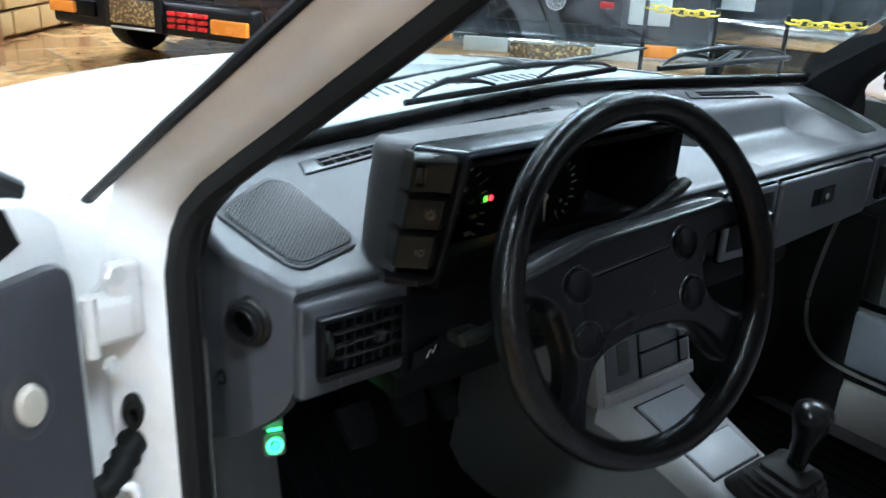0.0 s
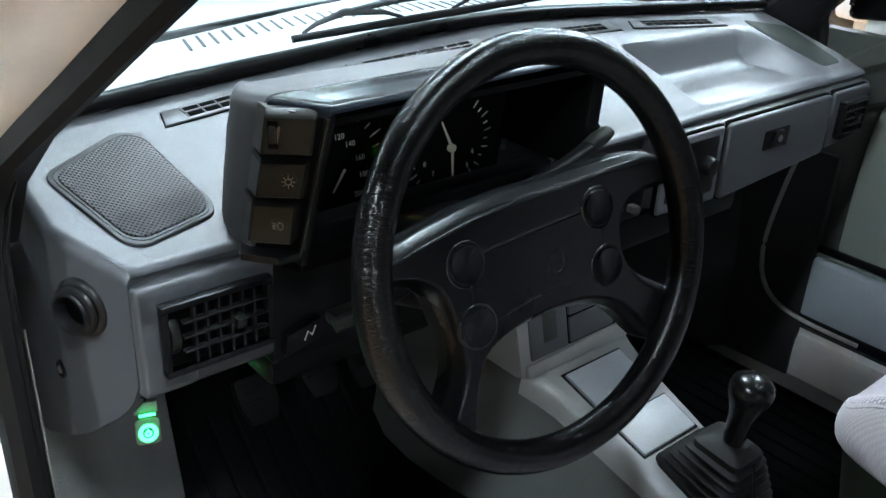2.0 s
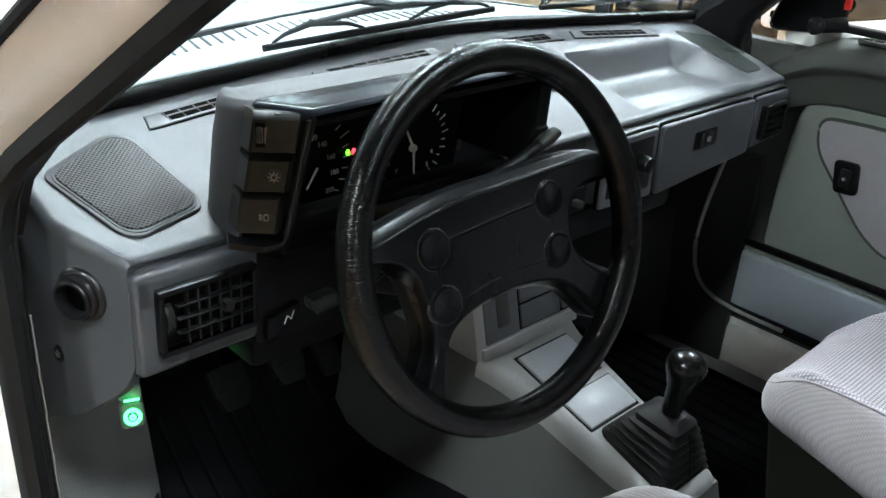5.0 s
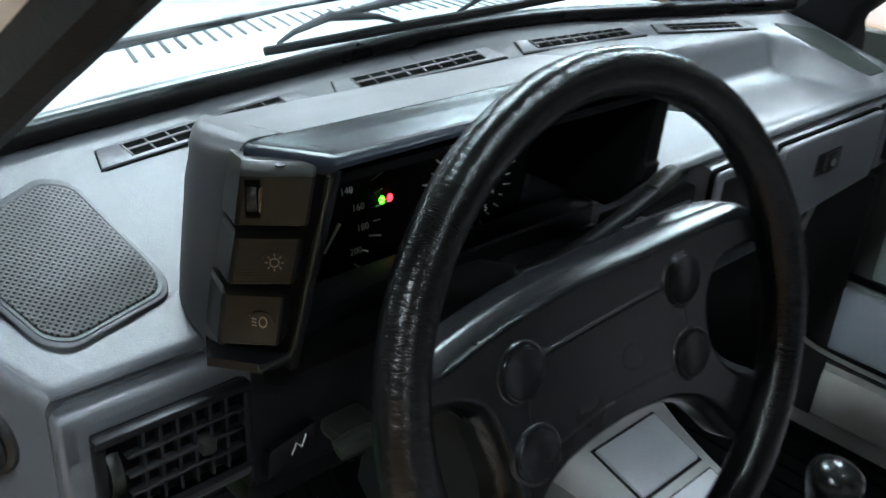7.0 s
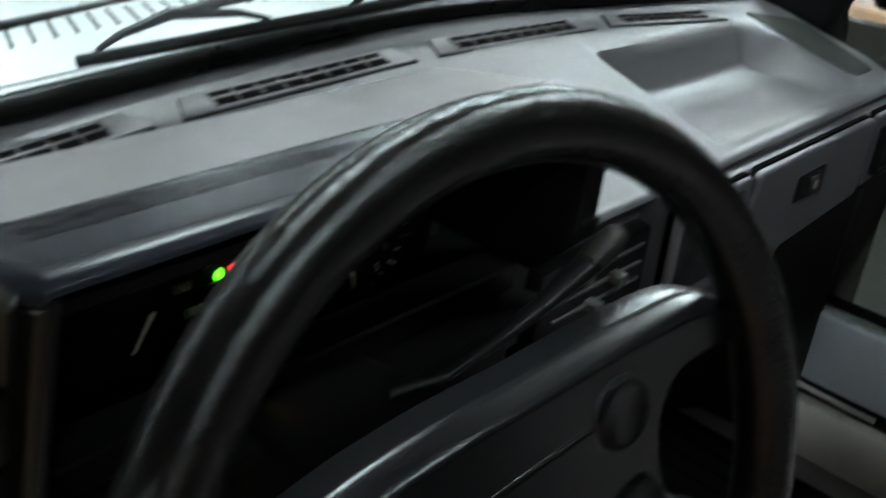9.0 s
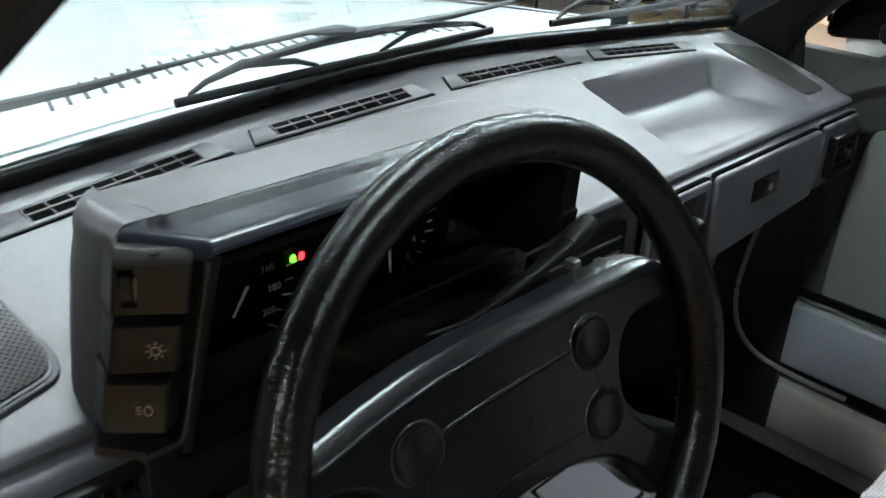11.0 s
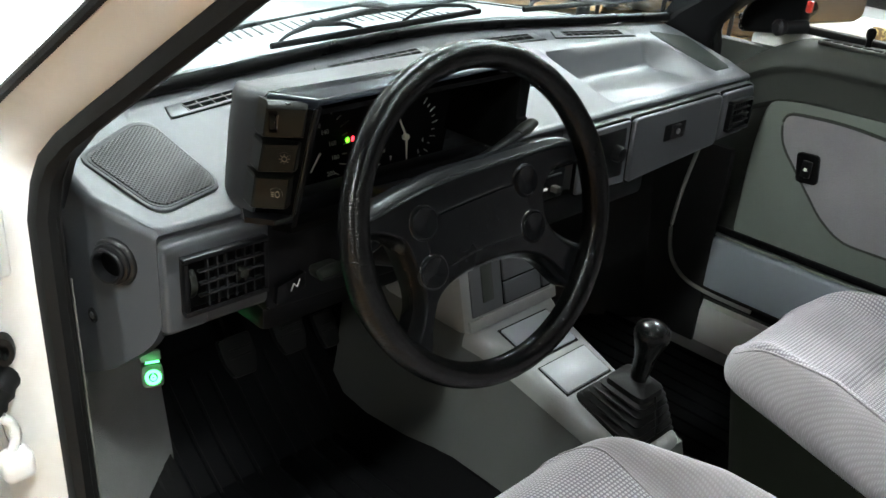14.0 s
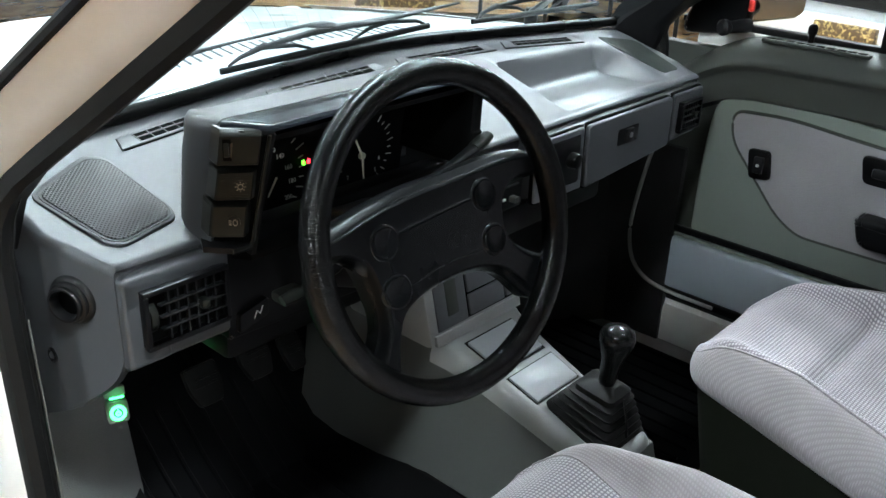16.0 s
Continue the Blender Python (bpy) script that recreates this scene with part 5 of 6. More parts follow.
part("shroud", loft([ringbox(-0.06, 0.034, 0.034, -0.01), ringbox(-0.075, 0.045, 0.042, -0.012), ringbox(-0.13, 0.05, 0.048, -0.016), ringbox(-0.24, 0.05, 0.05, -0.02)]), BLACK, colm)
def stalk(pts, rad, name):
    st = thing(name, pts[0], "black plastic control stalk on the steering column", "control stalk")
    part("lever", tube(pts[:-1], rad[:-1], 12, flat=0.6), BLACK, st)
    part("tip", tube([pts[-2], Vector(pts[-2]).lerp(Vector(pts[-1]), 0.5), pts[-1]], [rad[-2], rad[-1], rad[-1] * 0.8], 12, flat=0.7), SWITCH, st)


stalk([(-0.3, 0.115, 0.806), (-0.275, 0.1, 0.814), (-0.24, 0.096, 0.823), (-0.2, 0.096, 0.832), (-0.165, 0.097, 0.842), (-0.133, 0.1, 0.852)], [0.005, 0.005, 0.0055, 0.0065, 0.009, 0.0105], "wiper_stalk")
stalk([(-0.36, 0.1, 0.772), (-0.4, 0.095, 0.752), (-0.44, 0.1, 0.738), (-0.468, 0.105, 0.732)], [0.008, 0.007, 0.008, 0.01], "indicator_stalk")

# ---- steering wheel ----
sw = thing("steering_wheel", WC, "black leather-rimmed four-spoke steering wheel with four round buttons", "steering wheel")
RR, RT = 0.1766, 0.0152
b = bmesh.new()
N, K = 144, 24
uv = b.loops.layers.uv.new("length")
rows = []
for i in range(N):
    a = 2 * math.pi * i / N
    e = Vector((math.cos(a), math.sin(a), 0))
    t = RT * (1 + 0.1 * max(0, math.cos(2 * (a - 0.2))) ** 6)
    rows.append([b.verts.new(WM @ (e * (RR + t * math.cos(q)) + Vector((0, 0, 1.08 * t * math.sin(q))))) for q in (2 * math.pi * k / K for k in range(K))])
for i in range(N):
    for k in range(K):
        f = b.faces.new((rows[i][k], rows[(i + 1) % N][k], rows[(i + 1) % N][(k + 1) % K], rows[i][(k + 1) % K]))
        for loop, (di, dk) in zip(f.loops, ((0, 0), (1, 0), (1, 1), (0, 1))):
            loop[uv].uv = ((i + di) / N * 2 * math.pi * RR, (k + dk) / K * 2 * math.pi * RT)
part("rim", b, LEATHER, sw, "black creased leather rim")
# pad with four spokes, one outline
outline = [(-0.166, 0.036), (-0.141, 0.037), (-0.106, 0.0455), (-0.066, 0.0535), (-0.024, 0.0585), (0.03, 0.061), (0.085, 0.065), (0.13, 0.067), (0.15, 0.066), (0.168, 0.056), (0.172, 0.03), (0.15, 0.029), (0.12, 0.026), (0.108, 0.006), (0.109, -0.026), (0.123, -0.046), (0.146, -0.062), (0.166, -0.072), (0.153, -0.103), (0.134, -0.122), (0.121, -0.109), (0.105, -0.089), (0.086, -0.0725), (0.055, -0.062), (0.016, -0.0595), (-0.022, -0.0635), (-0.048, -0.071), (-0.064, -0.081), (-0.075, -0.104), (-0.082, -0.133), (-0.088, -0.152), (-0.112, -0.138), (-0.121, -0.122), (-0.108, -0.103), (-0.098, -0.084), (-0.097, -0.065), (-0.104, -0.036), (-0.113, -0.008), (-0.135, 0.003), (-0.17, 0.006)]
ol = fillet(outline, 0.012, 3)


def pad_h(x, y):
    d = min(1.0, max(abs(x) / 0.17, (abs(y + 0.01)) / 0.16))
    return -0.013 + 0.01 * d ** 4


b = slab_of(ol, [(0.0, -0.034), (0.0, -0.016), (0.0005, -0.0138), (0.0018, -0.0112), (0.004, -0.0075), (0.0062, -0.004), (0.008, -0.0018), (0.0096, -0.0006), (0.0106, -0.0003)], lambda p, h: WM @ Vector((p.x, p.y, pad_h(p.x, p.y) + h)))
part("spoke_pad", b, PAD, sw, "satin black moulded spoke pad", angle=50)
# horn panel whose corners lie under the four buttons, proud of a fine joint
BUTTONS = ((-0.0795, 0.0095), (0.0733, 0.027), (0.0788, -0.0286), (-0.0744, -0.046))
q = [Vector(p) for p in ((-0.0795, 0.0105), (-0.0594, 0.0145), (-0.0171, 0.0195), (0.0199, 0.0234), (0.0466, 0.0258), (0.0733, 0.027), (0.0768, 0.0), (0.0788, -0.0286), (0.0543, -0.034), (0.0194, -0.0341), (-0.0105, -0.0358), (-0.051, -0.0441), (-0.0744, -0.046), (-0.0775, -0.018))]
horn = part("horn_panel", slab_of(q, [(0.0, -0.004), (0.0, 0.0), (0.0004, 0.0006), (0.0012, 0.0009)], lambda p, h: WM @ Vector((p.x, p.y, -0.0131 + h))), PAD, sw)
part("horn_joint", loft([[WM @ Vector((p.x, p.y, z)) for p in inset_pts(q, k)] for k, z in ((0.0, -0.0136), (-0.0009, -0.0136), (-0.0011, -0.0131), (-0.0019, -0.0129), (-0.0024, -0.0134))], caps=False), EDGE, horn)
part("badge", lathe([(0.010, -0.001), (0.0098, 0.0004), (0.0088, 0.0004), (0.0084, 0.0001), (0, 0.0001)], WM @ pose(0.018, -0.012, -0.0122), 24), PAD, sw, "round embossed badge")
for x, y in BUTTONS:
    c = part("button", lathe([(0.0178, -0.004), (0.0178, 0.0018), (0.0172, 0.0027), (0.0162, 0.003), (0.0154, 0.0027), (0.0148, 0.0024), (0.0, 0.0022)], WM @ pose(x, y, -0.0122), 36), PAD, sw, "round black horn button")
    part("button_ring", lathe([(0.0181, -0.003), (0.0181, -0.0002), (0.0186, 0.0008), (0.0194, 0.001), (0.0201, 0.0004), (0.0204, -0.003)], WM @ pose(x, y, -0.0126), 36), EDGE, c)
part("hub", lathe([(0.05, -0.03), (0.046, -0.055), (0.04, -0.075), (0.0, -0.075)], WM, 28), BLACK, sw)

# ---- centre console and gear lever ----
con = thing("center_console", (0, 0.1, 0.3), "grey plastic centre console with two smooth lids", "console")


def con_ring(y, zt, wt, wb, zb):
    """Console section at y: narrow top, flared sides down to the tunnel."""
    return [Vector((x, y, z)) for x, z in ((-wb, zb), (-lerp(wb, wt, 0.5), lerp(zb, zt, 0.45)), (-wt - 0.012, lerp(zb, zt, 0.85)), (-wt - 0.003, zt - 0.006), (-wt, zt), (wt, zt), (wt + 0.003, zt - 0.006), (wt + 0.012, lerp(zb, zt, 0.85)), (lerp(wb, wt, 0.5), lerp(zb, zt, 0.45)), (wb, zb))]


# flared sides: their shade is partly in the darker colour
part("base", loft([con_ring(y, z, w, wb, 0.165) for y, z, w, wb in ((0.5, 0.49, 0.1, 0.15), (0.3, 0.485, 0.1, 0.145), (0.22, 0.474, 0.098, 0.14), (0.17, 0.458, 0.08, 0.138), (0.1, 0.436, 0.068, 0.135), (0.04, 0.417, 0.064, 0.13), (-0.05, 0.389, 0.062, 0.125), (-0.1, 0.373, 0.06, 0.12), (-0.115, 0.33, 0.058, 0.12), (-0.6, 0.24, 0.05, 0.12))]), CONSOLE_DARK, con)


def slab(ya, za, yb, zb, wa, wb, th, mat_, name, label="", out=0.0, bev=0.003, parent=None):
    d = Vector((0, yb - ya, zb - za)).normalized()
    n = Vector((0, -d.z, d.y))
    n = n if n.z > 0 else -n
    o = n * out
    return part(name, prism([Vector((-wa, ya, za)) + o, Vector((wa, ya, za)) + o, Vector((wb, yb, zb)) + o, Vector((-wb, yb, zb)) + o], -n * th, bev), mat_, parent or con, label)


def frame_ring(k, drop=0.0, shrink=0.0):
    """Console top section: flat between two softly rounded shoulders that run down into the sides."""
    y, z, w = lerp(0.212, -0.1, k), lerp(0.4786, 0.3814, k) + 0.0042 - drop, lerp(0.08, 0.05, k) + 0.014 * max(0.0, 1 - k / 0.25) ** 2 - shrink
    prof = [(w + 0.0125, -0.034), (w + 0.0115, -0.02), (w + 0.0085, -0.0105), (w + 0.004, -0.004), (w - 0.0005, -0.0008), (w - 0.005, 0.0)]
    return [Vector((-x, y, z + h)) for x, h in prof] + [Vector((x, y, z + h)) for x, h in prof[::-1]]


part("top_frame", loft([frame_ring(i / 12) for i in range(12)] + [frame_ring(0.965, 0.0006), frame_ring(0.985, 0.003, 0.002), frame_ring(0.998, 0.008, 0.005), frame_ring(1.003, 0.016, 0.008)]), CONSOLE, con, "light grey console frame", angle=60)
slab(0.1848, 0.4701, 0.1092, 0.4465, 0.0592, 0.0572, 0.006, BLACK, "lid_gap", out=0.005, bev=0.001)
slab(0.181, 0.4689, 0.113, 0.4478, 0.0555, 0.0535, 0.008, TRAY, "front_lid", "smooth grey lid", out=0.009)
slab(0.099, 0.4434, 0.038, 0.4244, 0.0575, 0.0555, 0.006, BLACK, "lid_gap", out=0.005, bev=0.001)
slab(0.097, 0.4428, 0.041, 0.4254, 0.0545, 0.0525, 0.008, TRAY, "rear_lid", "smooth grey lid", out=0.008)
# stack above the console: frame, blank plates and radio bay
stk = thing("radio_stack", (0, 0.2, 0.55), "grey centre stack with dark switch blanks and radio bay", "radio panel")


def sp_(x, k, out=0.0):
    """Point on the leaning stack face, k from 0 at the bottom to 1 at the top."""
    return Vector((x, lerp(0.2, 0.245, k) - out, lerp(0.484, 0.665, k)))


def plate(xa, xb, ka, kb, out, th, mat_, name, parent, label="", bev=0.002):
    return part(name, prism([sp_(xa, ka, out), sp_(xb, ka, out), sp_(xb, kb, out), sp_(xa, kb, out)], (0, th, 0), bev), mat_, parent, label)


plate(-0.119, 0.103, -0.06, 1.0, 0.003, 0.2, CONSOLE, "stack_body", stk, bev=0.016)
plate(-0.108, 0.098, -0.02, 0.08, 0.006, 0.02, CONSOLE, "lower_rim", stk, "light grey lower rim")
plate(-0.1, -0.03, 0.1, 0.95, 0.0055, 0.01, DASH_DARK, "blank_plate", stk)
plate(-0.076, -0.05, 0.2, 0.55, 0.007, 0.01, CAP, "switch_blank", stk)
# plain black plate, painted as the dark depth of the bay
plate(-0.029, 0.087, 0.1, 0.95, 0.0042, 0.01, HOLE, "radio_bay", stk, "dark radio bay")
for i in range(4):
    plate(-0.027, 0.06, 0.12 + i * 0.205, 0.305 + i * 0.205, 0.0072, 0.008, DASH_DARK, "radio_blank", stk, bev=0.002)
for i in range(4):
    plate(0.064, 0.084, 0.13 + i * 0.205, 0.295 + i * 0.205, 0.0082, 0.009, DASH_DARK, "push_button", stk, bev=0.002)
# heater panel behind the wheel
hp_ = part("heater_panel", box((0.0, 0.2, 0.715), (0.15, 0.02, 0.09), 0.006), BLACK, stk, "black heater control panel")
for i, z in enumerate((0.745, 0.728, 0.712)):
    part("slider_slot", box((0.0, 0.19, z), (0.12, 0.006, 0.003), 0.001), DASH, hp_)
for x, z in ((-0.03, 0.745), (0.02, 0.728), (-0.01, 0.712), (0.045, 0.69)):
    part("slider_knob", box((x, 0.184, z), (0.012, 0.014, 0.01), 0.002), CONSOLE_DARK, hp_)
part("orange_scale", box((-0.012, 0.1885, 0.692), (0.02, 0.003, 0.008), 0.001), ORANGE_MARK, hp_, "orange temperature mark")
part("pale_scale", box((0.02, 0.1885, 0.692), (0.018, 0.003, 0.004), 0.001), MARK, hp_)

gear = thing("gear_lever", (0, -0.04, 0.4), "black gear lever with a pleated rubber gaiter", "gear lever")


def rect_ring(cx, cy, cz, w, l, tilt, r=0.012):
    return [Vector((cx + p.x, cy + p.y, cz + tilt * p.y)) for p in fillet([(-w, -l), (w, -l), (w, l), (-w, l)], r)]


rings = []
PLEATS = 6
for i in range(PLEATS):
    for dk, out in ((0.0, 0.004), (0.25, 0.0055), (0.55, 0.001), (0.8, -0.005)):
        k = (i + dk) / PLEATS
        w, l = lerp(0.052, 0.028, k) + out, lerp(0.058, 0.03, k) + out
        rings.append(rect_ring(0.004, lerp(-0.024, -0.036, k), lerp(0.404, 0.466, k), w, l, lerp(0.31, 0.12, k)))
part("gaiter", loft(rings), RUBBER, gear, "pleated black rubber gaiter", angle=40)
part("gaiter_seam", tube([(0.004, -0.0845, 0.402), (0.004, -0.083, 0.42), (0.004, -0.077, 0.445), (0.004, -0.072, 0.463)], 0.0018, 8), RUBBER, gear)
part("gaiter_collar", loft([rect_ring(0.004, -0.036, 0.462, 0.031, 0.034, 0.12), rect_ring(0.004, -0.036, 0.470, 0.03, 0.033, 0.12), rect_ring(0.004, -0.038, 0.48, 0.016, 0.02, 0.12)]), RUBBER, gear)
part("shaft", tube([(0.002, -0.042, 0.47), (0, -0.046, 0.5)], 0.009, 12), BLACK, gear)
part("knob", lathe([(0.011, -0.075), (0.013, -0.06), (0.0145, -0.035), (0.019, -0.018), (0.0235, -0.004), (0.0245, 0.006), (0.022, 0.015), (0.015, 0.021), (0.006, 0.0235), (0, 0.024)], pose(0.0, -0.05, 0.555, 6, 0, 0) @ Matrix.Diagonal((1, 1.1, 1, 1)), 28), mat("gloss_black", (0.006, 0.006, 0.006), 0.24, var=0.2, bump=0.02, spec=0.3), gear, "glossy black gear knob")
hbk = thing("handbrake", (0.02, -0.25, 0.32), "black handbrake lever between the seats", "handbrake")
part("lever", tube([(0.02, -0.5, 0.31), (0.02, -0.36, 0.34), (0.02, -0.23, 0.365)], [0.012, 0.013, 0.014], 12), BLACK, hbk)
part("release_button", tube([(0.02, -0.23, 0.365), (0.02, -0.213, 0.369)], [0.008, 0.007], 10), CHROME, hbk, "chrome release button")
part("bracket", tube([(0.075, -0.2, 0.3), (0.075, -0.24, 0.33), (0.08, -0.34, 0.32)], 0.004, 8), STEEL, hbk)

# ---- seats ----
def front_seat(x, slide=0.0, lift=0.0, flare=0.115, front=0.84, seam=0.74):
    s = thing("front_seat", (x, -0.33 + slide, 0.16), "grey checked cloth front seat with plain cloth bolsters", "car seat", "front seats")
    YA, YB = -0.062 + slide, -0.6 + slide

    def half(t):
        """Half the cushion's width: a rounded front that widens towards the rear."""
        soft = math.sqrt(max(0.0, 1 - (1 - min(1.0, t / 0.1)) ** 2))
        return (0.105 + 0.04 * soft) + flare * min(1.0, t / 0.62) ** 0.9

    def low(y):
        return 0.408 + lift - 0.03 * max(0.0, -0.2 - y + slide)

    def height(u, y):
        """Top of the cushion at u across (-1 to 1): rolled front, dished middle with a sewn fold, narrow bolsters."""
        y = y - slide
        t = (YA - slide - y) / (YA - YB)
        f = math.sin(min(1.0, t / 0.14) * math.pi / 2)
        lo = low(y + slide)
        top = 0.478 + lift - 0.15 * max(0.0, -0.15 - y) - 0.015 * math.exp(-((y + 0.262) / 0.016) ** 2) * max(0.0, 1 - (u / 0.8) ** 6)
        amp = 0.008 + min(0.045, 0.26 * max(0.0, -0.085 - y))
        z = lo + (top - lo) * (0.3 + 0.7 * f) + amp * math.exp(-((abs(u) - 0.86) / 0.15) ** 2)
        roll = math.sqrt(max(0.0, 1 - (max(0.0, abs(u) - 0.74) / 0.26) ** 2))
        return lerp(lo + 0.012, z, roll)

    rows = []
    for k in range(49):
        t = (k / 48) ** 1.5
        y = lerp(YA, YB, t)
        w = half(t)
        us = [math.sin(lerp(-1, 1, j / 40) * math.pi / 2) for j in range(41)]
        rows.append([Vector((x - w * 0.94, y, low(y) - 0.012)), Vector((x - w * 0.985, y, low(y)))] + [Vector((x + w * u, y, height(u, y))) for u in us] + [Vector((x + w * 0.985, y, low(y))), Vector((x + w * 0.94, y, low(y) - 0.012))])
    part("cushion", loft(rows), PLAIN, s, "plain grey cloth cushion with rolled bolsters", angle=70)

    def panel(u, v):
        t = lerp(0.004, 0.95, v ** 1.4)
        y = lerp(YA, YB, t)
        uu = (2 * u - 1) * lerp(front, seam, min(1.0, v * 2.2))
        e = min(1.0, (1 - abs(2 * u - 1)) / 0.08)
        return Vector((x + half(t) * uu, y - 0.002 * (1 - v), height(uu, y) + 0.0006 + 0.003 * e ** 0.5))
    part("center_panel", sheet(panel, 40, 60, 0.02), CHECK, s, "grey checked woven cloth centre", angle=60)
    for sx in (-1, 1):
        part("welt", tube([panel(0.5 + 0.5 * sx, i / 30) + Vector((0, 0, 0.0008)) for i in range(1, 30)], 0.0018, 6), PLAIN, s)
    rim = []
    for k in range(2):
        z, i0 = ((0.4, 0.0), (0.17, 0.03))[k]
        rim.append([Vector((x + sx * (w - i0), y - i0, z)) for sx, w, y in [(1, half(t) * 0.95, lerp(YA, YB, t) - 0.012) for t in (0.0, 0.02, 0.05, 0.1, 0.2, 0.35, 0.6, 1.0)] + [(-1, half(t) * 0.95, lerp(YA, YB, t) - 0.012) for t in (1.0, 0.6, 0.35, 0.2, 0.1, 0.05, 0.02, 0.0)]])
    part("side_skirt", loft(rim), SIDE, s, "dark seat base trim")
    br = []
    for k in range(13):
        t = k / 12
        c = Vector((x, lerp(-0.56, -0.80, t), lerp(0.36, 0.95, t)))
        w = 0.25 * (1 - 0.25 * t ** 3)
        th = lerp(0.07, 0.05, t)
        br.append([c + Vector((w * math.copysign(abs(math.cos(a)) ** 0.5, math.cos(a)), th * math.copysign(abs(math.sin(a)) ** 0.6, math.sin(a)) + (0.02 * max(0, abs(math.cos(a)) - 0.6) if math.sin(a) > 0 else 0), 0)) for a in (2 * math.pi * j / 28 for j in range(28))])
    part("backrest", loft(br), PLAIN, s, angle=60)
    part("headrest", box((x, -0.82, 1.06), (0.24, 0.09, 0.16), 0.04, 4), PLAIN, s)
    part("headrest_post", tube([(x - 0.06, -0.81, 0.92), (x - 0.06, -0.82, 1.0)], 0.006), CHROME, s)
    part("headrest_post", tube([(x + 0.06, -0.81, 0.92), (x + 0.06, -0.82, 1.0)], 0.006), CHROME, s)
    return s


front_seat(-0.332, -0.01, 0.036, 0.085, 0.84, 0.5)
front_seat(0.353, 0.003, 0.006, front=0.92, seam=0.84)
rb = thing("rear_bench", (0, -1.2, 0.16), "grey cloth rear bench seat", "car seat")
part("cushion", box((0, -1.2, 0.36), (1.2, 0.5, 0.26), 0.06, 4), PLAIN, rb)
part("backrest", box((0, -1.45, 0.68), (1.2, 0.16, 0.6), 0.05, 4, m=pose(0, 0, 0, 15)), PLAIN, rb)

# ---- footwells ----
def floor_mat(xa, xb, ya, yb, lift):
    t = thing("floor_mat", ((xa + xb) / 2, (ya + yb) / 2, 0.167), "ribbed black rubber floor mat with raised rim", "floor mat", "floor mats")

    def zz(y):
        return 0.168 + lift * max(0.0, (y - 0.45)) ** 1.0
    part("mat_sheet", sheet(lambda u, v: Vector((lerp(xa, xb, u), lerp(ya, yb, v), zz(lerp(ya, yb, v)) + 0.006)), 8, 16, 0.006), MATRUBBER, t)
    for sx in (xa, xb):
        part("rim", tube([(sx, lerp(ya, yb, i / 10), zz(lerp(ya, yb, i / 10)) + 0.008) for i in range(11)], 0.008, 8), MATRUBBER, t)
    n = int((xb - xa) / 0.035)
    for i in range(1, n):
        x = lerp(xa, xb, i / n)
        part("rib", tube([(x, lerp(ya + 0.04, yb - 0.03, j / 8), zz(lerp(ya + 0.04, yb - 0.03, j / 8)) + 0.0065) for j in range(9)], 0.0045, 6), MATRUBBER, t)
    return t


flap = floor_mat(-0.6, -0.15, -0.08, 0.62, 0.9)
part("side_flap", sheet(lambda u, v: Vector((lerp(-0.16, -0.122, v), lerp(-0.08, 0.6, u), lerp(0.172, 0.25, v) + 0.5 * max(0, lerp(-0.08, 0.6, u) - 0.45))), 10, 3, 0.006, (-1, 0, 0)), MATRUBBER, flap)
floor_mat(0.15, 0.6, -0.08, 0.62, 0.9)
# left side of the mat rises against the kick panel
fm = thing("dead_pedal", (-0.55, 0.48, 0.2), "ribbed black rubber foot rest beside the kick panel", "foot rest")
part("pad", prism([(-0.64, 0.42, 0.2), (-0.46, 0.42, 0.175), (-0.46, 0.62, 0.33), (-0.64, 0.62, 0.36)], (0, 0, -0.012), 0.003), RUBBER, fm)
for i in range(9):
    x = -0.63 + i * 0.019
    part("rib", tube([(x, 0.43, 0.202 - (x + 0.64) * 0.14), (x, 0.61, 0.354 - (x + 0.64) * 0.16)], 0.004, 6), RUBBER, fm)
for nm, x, y, z, w in (("clutch_pedal", -0.38, 0.42, 0.437, 0.056), ("brake_pedal", -0.287, 0.42, 0.442, 0.056), ("throttle_pedal", -0.19, 0.45, 0.4, 0.04)):
    t = thing(nm, (x, y, z), "black rubber-faced foot pedal on a steel arm", "pedal", "pedals")
    lean = pose(x, y, z, -35)
    pad = fillet([(-0.34 * w, -0.033), (0.34 * w, -0.033), (0.5 * w, -0.005), (0.5 * w, 0.03), (-0.5 * w, 0.03), (-0.5 * w, -0.005)], 0.007)
    pdl = part("pad", prism([lean @ Vector((p.x, -0.006, p.y)) for p in pad], lean.to_3x3() @ Vector((0, 0.014, 0)), 0.003), RUBBER, t)
    for i in range(3):
        part("ridge", box((0, -0.007, -0.012 + i * 0.014), (w * 0.7, 0.004, 0.0035), 0.001, m=lean), RUBBER, pdl)
    # arm blackened to sink into the footwell's shade
    part("arm", tube([(x, y + 0.012, z), (x, y + 0.07, z + 0.06), (x, y + 0.12, z + 0.19)], 0.007, 8), RECESS, t)

# ---- glowing switch under the dashboard ----
al = thing("alarm_switch", (-0.552, 0.352, 0.505), "small square push switch with glowing green ring", "switch")
am = basis((-0.555, 0.345, 0.508), (1, -0.35, 0), (0.1, 0.3, 1)) @ Matrix.Diagonal((0.88, 0.88, 0.88, 1))
def am_part(bm, *a):
    bmesh.ops.transform(bm, matrix=am, verts=bm.verts)
    return part(*([a[0], bm] + list(a[1:])))


